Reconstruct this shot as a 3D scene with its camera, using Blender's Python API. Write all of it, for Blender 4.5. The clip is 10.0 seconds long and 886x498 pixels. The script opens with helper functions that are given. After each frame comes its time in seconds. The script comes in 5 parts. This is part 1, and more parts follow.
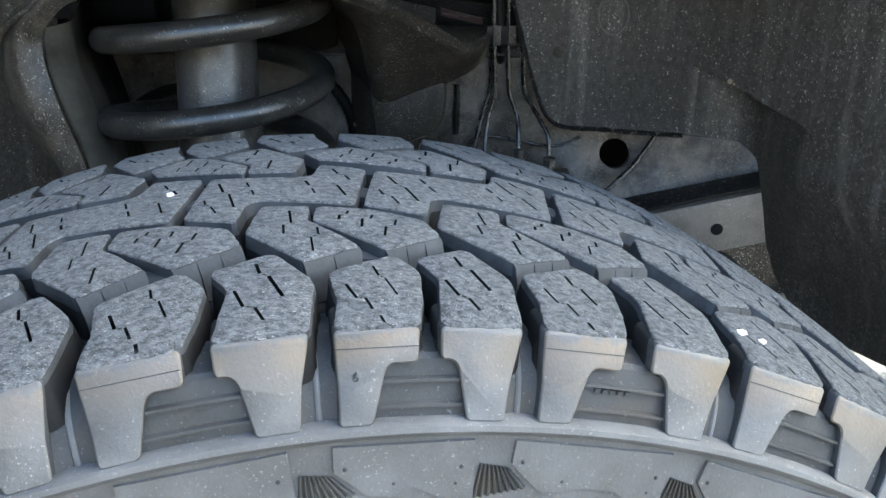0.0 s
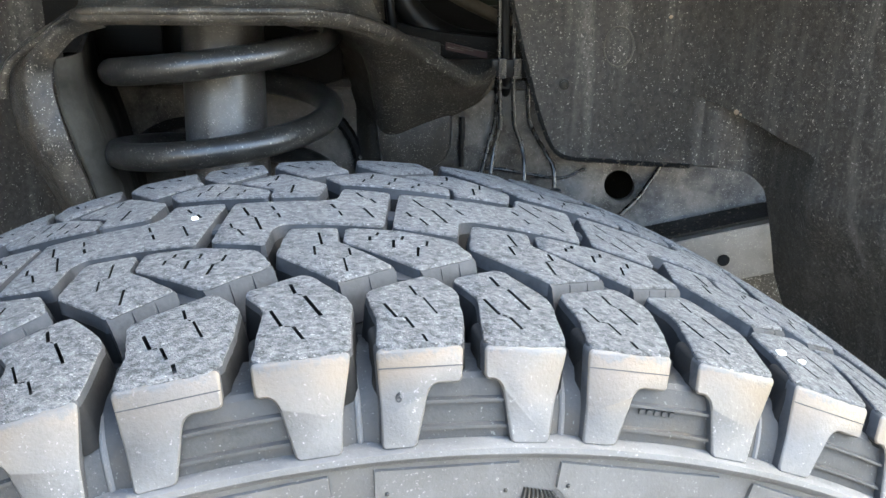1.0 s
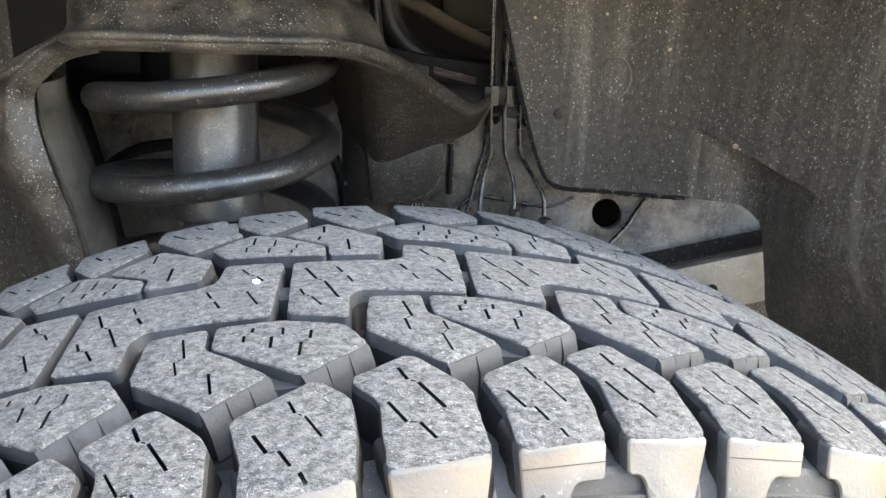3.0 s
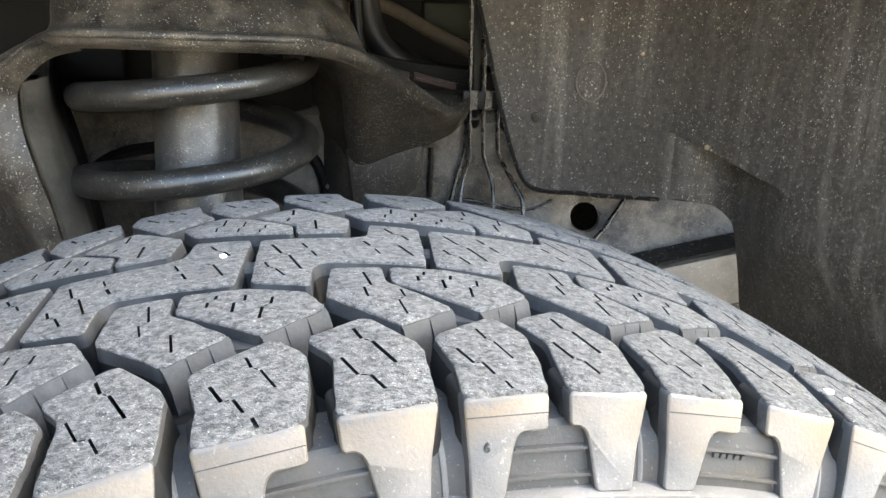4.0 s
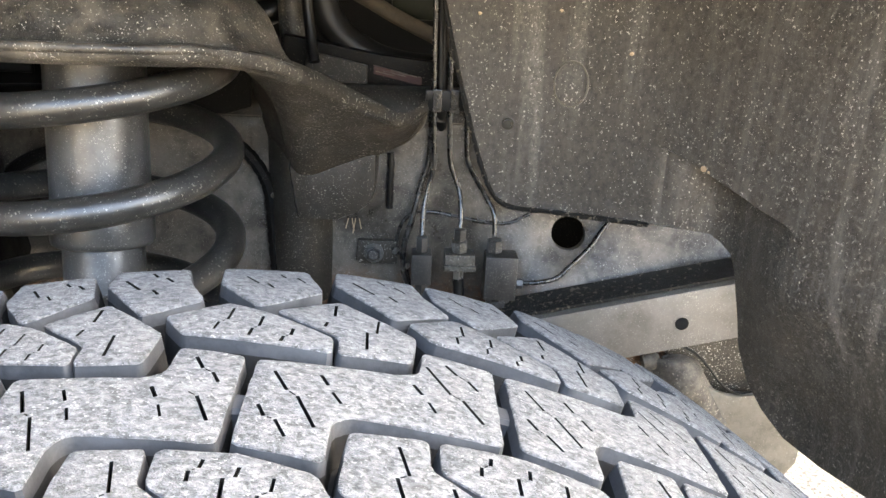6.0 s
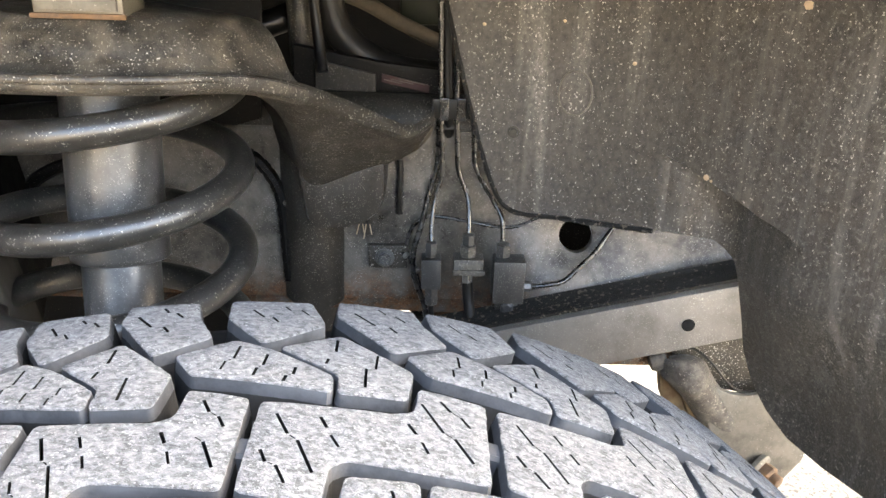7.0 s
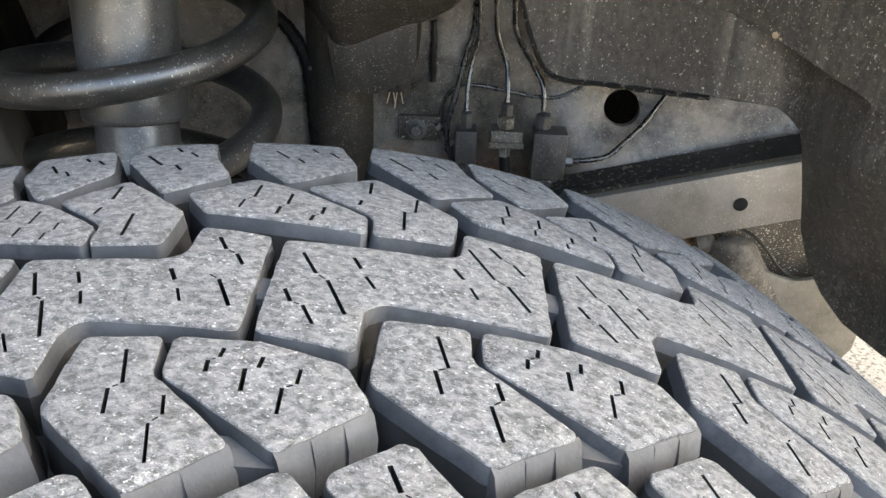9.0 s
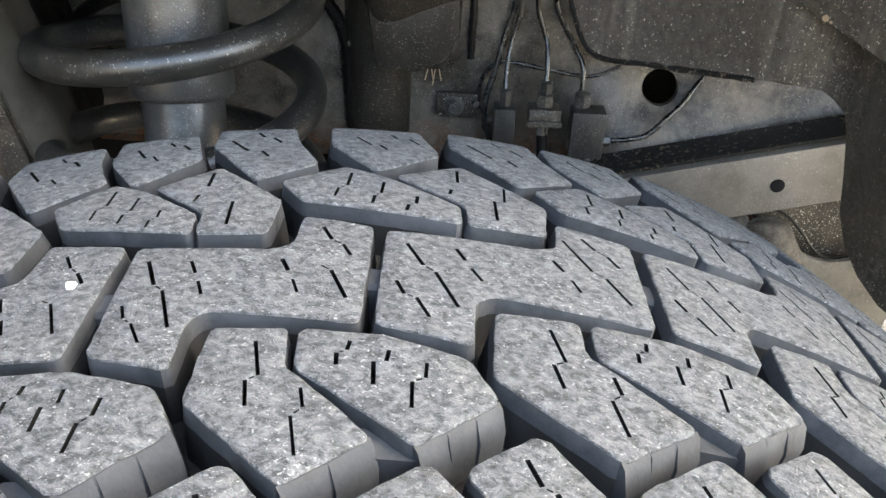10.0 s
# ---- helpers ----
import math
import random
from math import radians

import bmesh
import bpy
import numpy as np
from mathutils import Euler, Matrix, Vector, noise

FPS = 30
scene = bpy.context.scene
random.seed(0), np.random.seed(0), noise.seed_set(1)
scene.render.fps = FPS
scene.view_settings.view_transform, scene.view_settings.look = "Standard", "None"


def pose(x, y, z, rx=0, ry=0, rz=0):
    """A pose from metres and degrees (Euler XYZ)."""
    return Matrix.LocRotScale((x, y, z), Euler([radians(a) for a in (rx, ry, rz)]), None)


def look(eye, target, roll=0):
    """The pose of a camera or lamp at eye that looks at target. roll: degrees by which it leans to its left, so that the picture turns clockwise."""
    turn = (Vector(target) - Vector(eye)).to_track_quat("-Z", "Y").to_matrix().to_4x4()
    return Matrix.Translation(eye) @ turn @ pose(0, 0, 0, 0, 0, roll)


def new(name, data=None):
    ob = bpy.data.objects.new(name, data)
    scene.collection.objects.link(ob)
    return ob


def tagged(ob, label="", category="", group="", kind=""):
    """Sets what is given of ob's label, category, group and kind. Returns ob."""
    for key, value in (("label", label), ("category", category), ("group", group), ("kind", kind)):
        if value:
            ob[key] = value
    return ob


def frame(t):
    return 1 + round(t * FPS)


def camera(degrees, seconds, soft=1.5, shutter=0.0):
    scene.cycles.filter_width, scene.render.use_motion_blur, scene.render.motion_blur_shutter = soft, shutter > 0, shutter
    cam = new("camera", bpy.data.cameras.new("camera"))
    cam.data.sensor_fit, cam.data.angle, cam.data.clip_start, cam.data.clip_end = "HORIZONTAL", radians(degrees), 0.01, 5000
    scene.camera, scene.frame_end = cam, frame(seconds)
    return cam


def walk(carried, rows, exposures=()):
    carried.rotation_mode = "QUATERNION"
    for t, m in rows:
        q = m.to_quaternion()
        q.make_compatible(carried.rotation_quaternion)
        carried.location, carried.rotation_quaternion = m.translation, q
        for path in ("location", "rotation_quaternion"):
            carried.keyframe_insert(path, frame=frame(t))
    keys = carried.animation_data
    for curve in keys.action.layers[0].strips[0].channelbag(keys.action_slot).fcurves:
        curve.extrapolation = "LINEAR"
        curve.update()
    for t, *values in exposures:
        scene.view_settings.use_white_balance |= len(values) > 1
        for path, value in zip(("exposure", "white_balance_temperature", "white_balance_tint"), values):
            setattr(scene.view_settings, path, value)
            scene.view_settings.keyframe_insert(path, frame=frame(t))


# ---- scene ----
cam = camera(56.35, 10.0)
PATH = [
    (0, pose(0.0672, -0.3343, 0.9186, 67.94, -0.59, 1.59)),
    (0.5, pose(0.0639, -0.3259, 0.9195, 69.87, -0.37, 1.86)),
    (1, pose(0.0514, -0.3330, 0.9106, 70.69, -0.58, 0.79)),
    (1.5, pose(0.0341, -0.3158, 0.9164, 71.10, -1.17, -1.08)),
    (2, pose(0.0246, -0.2858, 0.9100, 71.58, -1.53, -1.94)),
    (2.2, pose(0.0116, -0.2792, 0.9193, 70.79, -1.79, -2.21)),
    (3.3, pose(-0.0078, -0.3250, 0.9238, 71.81, -2.38, -4.44)),
    (3.5, pose(-0.0030, -0.3339, 0.9235, 72.32, -2.45, -4.41)),
    (4, pose(0.0043, -0.3227, 0.9117, 72.62, -2.40, -4.53)),
    (4.5, pose(0.0073, -0.3025, 0.9012, 72.90, -2.44, -4.24)),
    (5, pose(0.0546, -0.2535, 0.9088, 73.03, -2.33, -3.44)),
    (5.5, pose(0.0695, -0.2321, 0.9160, 72.14, -2.16, -2.67)),
    (5.7, pose(0.0727, -0.2137, 0.9247, 70.50, -2.85, -2.23)),
    (6.8, pose(0.0726, -0.2298, 0.9701, 67.93, -1.73, -0.96)),
    (7, pose(0.0810, -0.2204, 0.9670, 67.47, -1.67, -0.82)),
    (7.5, pose(0.0922, -0.2095, 0.9666, 65.73, -1.46, -0.29)),
    (8, pose(0.0897, -0.2067, 0.9509, 63.84, -1.45, 0.24)),
    (8.5, pose(0.0899, -0.2026, 0.9447, 62.33, -1.53, 0.66)),
    (9, pose(0.0746, -0.1943, 0.9298, 60.61, -1.62, 1.08)),
    (9.5, pose(0.0644, -0.1895, 0.9317, 59.27, -2.09, 0.90)),
    (10, pose(0.0453, -0.1946, 0.9360, 58.49, -2.19, 1.41)),
]
walk(cam, PATH, [(0, 4.1, 6350, -3), (0.5, 4.82, 6600, -3), (1.0, 4.78, 6750, -1), (1.5, 4.72, 6950, -1), (2.2, 4.92, 7350, -1), (3.5, 4.96, 7650, 1), (4, 4.96, 7700, 1), (4.5, 4.76, 7750, 2), (5, 4.76, 7850, 3), (5.5, 5.3, 7950, 4), (7, 5.8, 8250, 6), (8, 5.5, 8150, 4), (9, 5.05, 8100, 3), (10, 4.88, 8000, 2)])

# ---- world, sun ----
world = bpy.data.worlds.new("sky")
scene.world = world
world.use_nodes = True
wn = world.node_tree
sky = wn.nodes.new("ShaderNodeTexSky")
sky.sky_type = "NISHITA"
sky.sun_disc = False
sky.air_density, sky.dust_density, sky.ozone_density = 0.65, 3.4, 0.7
sky.sun_elevation = radians(40)
sky.sun_rotation = radians(66)
wn.links.new(sky.outputs[0], wn.nodes["Background"].inputs[0])
wn.nodes["Background"].inputs[1].default_value = 0.15
sun = new("sun", bpy.data.lights.new("sun", "SUN"))
sun.data.energy, sun.data.angle, sun.data.color = 2.0, radians(0.6), (1.0, 0.97, 0.93)
sun.matrix_world = look((2.4, 1.07, 2.2), (0.0, 0.0, 0.0))


# ---- materials ----
def material(name, dark, light, rough=0.6, metal=0.0, scale=60.0, bump=0.2, fleck=None, fleck_scale=420.0, fleck_at=0.7, stretch=(1, 1, 1), grain=700.0, dirt=None, dirt_at=0.55, dirt_scale=9.0, rough_var=0.12, bump_m=0.0006, coat=0.0, spec=0.5, tight=(0.33, 0.67), warp=0.0, turn=0.0, dusting=0.55, rg=0.6, rust=None, streak=0.0):
    m = bpy.data.materials.new(name)
    m.use_nodes = True
    nt = m.node_tree
    n, link = nt.nodes, nt.links.new
    b = n["Principled BSDF"]
    geo = n.new("ShaderNodeNewGeometry")
    mp = n.new("ShaderNodeMapping")
    mp.inputs["Scale"].default_value = stretch
    mp.inputs["Rotation"].default_value = (0, 0, turn)
    link(geo.outputs["Position"], mp.inputs["Vector"])

    def noise_at(sc, detail=4.0, rg=rg):
        t = n.new("ShaderNodeTexNoise")
        t.inputs["Scale"].default_value, t.inputs["Detail"].default_value, t.inputs["Roughness"].default_value = sc, detail, rg
        t.inputs["Distortion"].default_value = warp
        link(mp.outputs[0], t.inputs["Vector"])
        return t.outputs["Fac"]

    def ramp(fac, a, c, va=0.0, vc=1.0):
        r = n.new("ShaderNodeMapRange")
        r.inputs["From Min"].default_value, r.inputs["From Max"].default_value = a, c
        r.inputs["To Min"].default_value, r.inputs["To Max"].default_value = va, vc
        link(fac, r.inputs["Value"])
        return r.outputs[0]

    def mix(fac, a, c):
        x = n.new("ShaderNodeMix")
        x.data_type = "RGBA"
        link(fac, x.inputs[0])
        for sock, v in ((x.inputs[6], a), (x.inputs[7], c)):
            if isinstance(v, tuple):
                sock.default_value = (*v, 1)
            else:
                link(v, sock)
        return x.outputs[2]

    big, fine = noise_at(scale), noise_at(grain, 3.0, 0.7)
    col = mix(ramp(big, *tight), dark, light)
    col = mix(ramp(fine, 0.3, 0.7, 0.0, dusting), col, light)
    if dirt:
        col = mix(ramp(noise_at(dirt_scale, 6.0), dirt_at - 0.1, dirt_at + 0.12, 0.0, 0.85), col, dirt)
    if rust:
        # rust that has bloomed from the lower edge upwards
        sep = n.new("ShaderNodeSeparateXYZ")
        link(geo.outputs["Position"], sep.inputs[0])
        near = n.new("ShaderNodeMath")
        near.operation = "MULTIPLY"
        link(ramp(sep.outputs[2], rust[0], rust[1], 1.0, 0.0), near.inputs[0])
        link(ramp(noise_at(75.0, 5.0), 0.38, 0.58), near.inputs[1])
        col = mix(near.outputs[0], col, mix(ramp(noise_at(260.0), 0.35, 0.65), (0.035, 0.016, 0.007), (0.115, 0.05, 0.018)))
    runs = None
    if streak:
        # dried runs of dusty water
        run = n.new("ShaderNodeMapping")
        run.inputs["Scale"].default_value = (1.0, 1.0, 0.07)
        link(geo.outputs["Position"], run.inputs["Vector"])
        tex = n.new("ShaderNodeTexNoise")
        tex.inputs["Scale"].default_value, tex.inputs["Detail"].default_value = 46.0, 4.0
        link(run.outputs[0], tex.inputs["Vector"])
        runs = ramp(tex.outputs["Fac"], 0.58, 0.74)
        part_runs = n.new("ShaderNodeMath")
        part_runs.operation = "MULTIPLY"
        link(runs, part_runs.inputs[0])
        link(ramp(noise_at(300.0, 4.0), 0.35, 0.65, 0.05, 0.3), part_runs.inputs[1])
        col = mix(part_runs.outputs[0], col, fleck)
    if fleck:
        # flecks come in drifts, denser where dust has settled
        drift = n.new("ShaderNodeMath")
        drift.operation = "MULTIPLY_ADD"
        link(noise_at(dirt_scale * 1.7, 5.0), drift.inputs[0])
        drift.inputs[1].default_value = 0.22
        link(noise_at(fleck_scale, 3.0, 0.62), drift.inputs[2])
        if runs:
            more = n.new("ShaderNodeMath")
            more.operation = "MULTIPLY_ADD"
            link(runs, more.inputs[0])
            more.inputs[1].default_value = streak
            link(drift.outputs[0], more.inputs[2])
            drift = more
        col = mix(ramp(drift.outputs[0], fleck_at + 0.09, fleck_at + 0.14, 0.0, 0.9), col, fleck)
    link(col, b.inputs["Base Color"])
    link(ramp(big, 0.3, 0.7, rough - rough_var, rough + rough_var), b.inputs["Roughness"])
    b.inputs["Metallic"].default_value = metal
    b.inputs["Specular IOR Level"].default_value = spec
    b.inputs["Coat Weight"].default_value = coat
    b.inputs["Coat Roughness"].default_value = 0.25
    bp = n.new("ShaderNodeBump")
    bp.inputs["Strength"].default_value, bp.inputs["Distance"].default_value = bump, bump_m
    add = n.new("ShaderNodeMath")
    add.operation = "ADD"
    link(big, add.inputs[0])
    link(fine, add.inputs[1])
    link(add.outputs[0], bp.inputs["Height"])
    link(bp.outputs[0], b.inputs["Normal"])
    return m


TREAD = material("worn tread rubber", (0.025, 0.0268, 0.0288), (0.137, 0.1422, 0.1485), 0.85, scale=430, bump=1.0, fleck=(0.25, 0.255, 0.26), fleck_scale=1100, fleck_at=0.642, grain=1500, bump_m=0.0016, spec=0.22, tight=(0.37, 0.64), dirt_scale=40, warp=0.4, stretch=(0.75, 1.1, 1), turn=0.7, dusting=0.28, rg=0.7)
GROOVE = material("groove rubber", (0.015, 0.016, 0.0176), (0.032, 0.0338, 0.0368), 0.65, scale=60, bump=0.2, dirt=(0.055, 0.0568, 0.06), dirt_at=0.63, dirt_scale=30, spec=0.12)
SIPE = material("near-black of sipes and the rail hole", (0.006, 0.006, 0.006), (0.01, 0.01, 0.01), 0.95, scale=60, bump=0.1, spec=0.0)
SIDE = material("dusty sidewall rubber", (0.039, 0.0392, 0.0399), (0.07, 0.0703, 0.0715), 0.6, scale=48, bump=0.35, fleck=(0.14, 0.14, 0.14), fleck_scale=900, fleck_at=0.66, dirt=(0.042, 0.042, 0.0425), dirt_at=0.58, dirt_scale=34, tight=(0.36, 0.64))
# Near-black: shade deep in the grooves is put into this colour.
BASE = material("near-black rubber, painted groove shade", (0.008, 0.008, 0.008), (0.015, 0.015, 0.015), 0.85, scale=50, bump=0.2, spec=0.05)
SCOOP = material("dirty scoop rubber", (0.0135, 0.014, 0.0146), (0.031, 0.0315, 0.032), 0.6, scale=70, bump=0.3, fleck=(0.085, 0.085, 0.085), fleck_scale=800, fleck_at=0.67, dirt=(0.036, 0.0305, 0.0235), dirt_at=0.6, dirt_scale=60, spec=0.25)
SPRING = material("black spring paint", (0.0055, 0.0051, 0.0045), (0.016, 0.0148, 0.013), 0.34, scale=90, bump=0.25, fleck=(0.2, 0.187, 0.162), fleck_scale=640, fleck_at=0.648, dirt=(0.03, 0.0277, 0.0242), dirt_at=0.58, dirt_scale=60, spec=0.5, rough_var=0.05, grain=600, rg=0.68)
SHOCK = material("grey shock paint", (0.037, 0.0356, 0.0338), (0.064, 0.0618, 0.0587), 0.36, metal=0.3, scale=60, bump=0.15, fleck=(0.24, 0.228, 0.205), fleck_scale=900, fleck_at=0.645, dirt=(0.02, 0.0188, 0.0172), dirt_at=0.57, dirt_scale=45, spec=0.4, rough_var=0.06, rg=0.7)
TOWER = material("dusty black steel", (0.0065, 0.0057, 0.0046), (0.036, 0.0307, 0.0242), 0.42, scale=60, bump=0.6, fleck=(0.3, 0.278, 0.24), fleck_scale=800, fleck_at=0.64, dirt=(0.085, 0.0705, 0.0522), dirt_at=0.58, dirt_scale=36, spec=0.3, rough_var=0.14, tight=(0.38, 0.62), dusting=0.4, rg=0.7)
FRAME = material("satin black frame paint under dust", (0.035, 0.0306, 0.0253), (0.114, 0.1008, 0.0852), 0.36, scale=34, bump=0.8, fleck=(0.3, 0.28, 0.245), fleck_scale=1000, fleck_at=0.657, dirt=(0.0075, 0.0063, 0.005), dirt_at=0.545, dirt_scale=30, spec=0.22, rough_var=0.12, tight=(0.3, 0.72), grain=380, dusting=0.25, rg=0.7, rust=(0.64, 0.672))
RAIL = material("dusty grey rail paint", (0.06, 0.0545, 0.048), (0.1, 0.0905, 0.08), 0.45, scale=40, bump=0.25, fleck=(0.2, 0.187, 0.163), fleck_scale=900, fleck_at=0.64, dirt=(0.036, 0.0315, 0.0262), dirt_at=0.6, dirt_scale=18, spec=0.4, rg=0.68)
LINER = material("dusty black plastic", (0.009, 0.0079, 0.0066), (0.056, 0.0488, 0.0402), 0.45, scale=210, bump=0.7, fleck=(0.3, 0.28, 0.243), fleck_scale=620, fleck_at=0.652, stretch=(1, 1, 0.8), grain=1300, spec=0.26, dirt_scale=9, rough_var=0.14, tight=(0.3, 0.72), dusting=0.3, rg=0.72, streak=0.045)
PIPE = material("black brake pipe", (0.006, 0.0058, 0.0055), (0.014, 0.0135, 0.0127), 0.27, scale=120, bump=0.1, spec=0.45, rough_var=0.08, fleck=(0.12, 0.112, 0.098), fleck_scale=900, fleck_at=0.66)
BLOCK = material("dusty black junction paint", (0.009, 0.0089, 0.0087), (0.025, 0.0246, 0.0238), 0.45, scale=130, bump=0.4, fleck=(0.18, 0.172, 0.155), fleck_scale=1100, fleck_at=0.64, spec=0.35)
BRASS = material("oily brass", (0.018, 0.0165, 0.014), (0.075, 0.068, 0.056), 0.5, metal=0.4, scale=300, bump=0.8, fleck=(0.2, 0.19, 0.17), fleck_scale=700, fleck_at=0.62, tight=(0.38, 0.62))
STEEL = material("plated steel", (0.1, 0.098, 0.093), (0.22, 0.215, 0.2), 0.35, metal=0.7, scale=160, bump=0.1)
RUST = material("rusty iron", (0.03, 0.017, 0.009), (0.1, 0.052, 0.022), 0.85, scale=90, bump=0.6)
CAST = material("dirty cast iron", (0.022, 0.0192, 0.0157), (0.095, 0.083, 0.068), 0.7, scale=95, bump=0.8, fleck=(0.16, 0.142, 0.115), fleck_scale=420, fleck_at=0.64, dirt=(0.014, 0.0118, 0.0095), dirt_at=0.54, dirt_scale=40, spec=0.2, tight=(0.36, 0.66), rg=0.7)
HOSE = material("black rubber hose", (0.003, 0.003, 0.003), (0.006, 0.0059, 0.0057), 0.4, scale=50, bump=0.1, spec=0.14)
TAN = material("tan woven sleeve", (0.022, 0.0178, 0.0125), (0.046, 0.0365, 0.0255), 0.85, scale=160, bump=0.6, spec=0.15)
RED = material("faded red label", (0.014, 0.004, 0.0045), (0.022, 0.006, 0.0065), 0.5, scale=80, bump=0.05, spec=0.2)
PALE = material("pale stone", (0.5, 0.49, 0.47), (0.65, 0.64, 0.6), 0.8, scale=90, bump=0.4)
TWIG = material("dry straw", (0.2, 0.14, 0.085), (0.28, 0.21, 0.135), 0.8, scale=90, bump=0.2)
BODY = material("dark body underside", (0.004, 0.004, 0.004), (0.009, 0.0086, 0.0082), 0.8, scale=10, bump=0.2, spec=0.1)
GROUND = material("pale speckled concrete", (0.042, 0.041, 0.039), (0.095, 0.093, 0.089), 0.9, scale=60, bump=0.4, fleck=(0.016, 0.0152, 0.014), fleck_scale=120, fleck_at=0.545, grain=160, bump_m=0.003, rg=0.75)
PLASTER = material("beige plaster", (0.42, 0.395, 0.355), (0.5, 0.472, 0.43), 0.9, scale=4, bump=0.3, grain=60, bump_m=0.004)
GREEN = material("faded green plastic", (0.005, 0.0058, 0.0032), (0.012, 0.0135, 0.0065), 0.6, scale=60, bump=0.2, spec=0.15)
PLATE = material("dirty tan painted plate", (0.055, 0.049, 0.039), (0.105, 0.094, 0.076), 0.6, scale=50, bump=0.25, fleck=(0.2, 0.185, 0.155), fleck_scale=500, fleck_at=0.66, dirt=(0.035, 0.029, 0.022), dirt_at=0.55, dirt_scale=30, spec=0.25, rg=0.68)
# Dark brown paint; on the column and rolled edge it stands for shade.
DULL = material("dull brown paint and shade tone", (0.009, 0.0077, 0.0062), (0.026, 0.0221, 0.0177), 0.48, scale=45, bump=0.35, fleck=(0.2, 0.185, 0.157), fleck_scale=900, fleck_at=0.652, spec=0.17, rg=0.7)
DARK = material("dark light-blocking wall", (0.03, 0.03, 0.03), (0.05, 0.05, 0.05), 0.9, scale=4, bump=0.3, grain=60, bump_m=0.004, spec=0.1)
DUSK = material("dark dusty gusset steel", (0.0065, 0.0055, 0.0043), (0.025, 0.0211, 0.0163), 0.46, scale=60, bump=0.45, fleck=(0.3, 0.283, 0.25), fleck_scale=700, fleck_at=0.634, dirt=(0.046, 0.0378, 0.0278), dirt_at=0.58, dirt_scale=24, spec=0.2, rg=0.7)
GRIME = material("caked black grime", (0.003, 0.003, 0.0028), (0.011, 0.0102, 0.009), 0.8, scale=190, bump=1.0, fleck=(0.09, 0.078, 0.06), fleck_scale=260, fleck_at=0.6, spec=0.2, bump_m=0.002)
# Near-black for black parts, and for shade painted into recesses and fillers.
BLACKEN = material("black paint and painted shade", (0.002, 0.0019, 0.0018), (0.006, 0.0056, 0.005), 0.6, scale=30, bump=0.2, fleck=(0.12, 0.11, 0.095), fleck_scale=1100, fleck_at=0.68, spec=0.07)
CHEEK = material("pale tan dust, lit cheek and stud", (0.024, 0.0214, 0.0172), (0.056, 0.0505, 0.041), 0.65, scale=40, bump=0.2, dirt=(0.014, 0.0122, 0.0095), dirt_at=0.58, dirt_scale=22, spec=0.15)
OCHRE = material("ochre rust on tan paint", (0.05, 0.035, 0.019), (0.12, 0.088, 0.05), 0.75, scale=70, bump=0.5, dirt=(0.045, 0.022, 0.009), dirt_at=0.57, dirt_scale=45, spec=0.2)
GLASSY = material("yellowed mount rubber", (0.04, 0.034, 0.022), (0.085, 0.073, 0.054), 0.4, scale=60, bump=0.3, dirt=(0.05, 0.035, 0.018), dirt_at=0.55, dirt_scale=40)


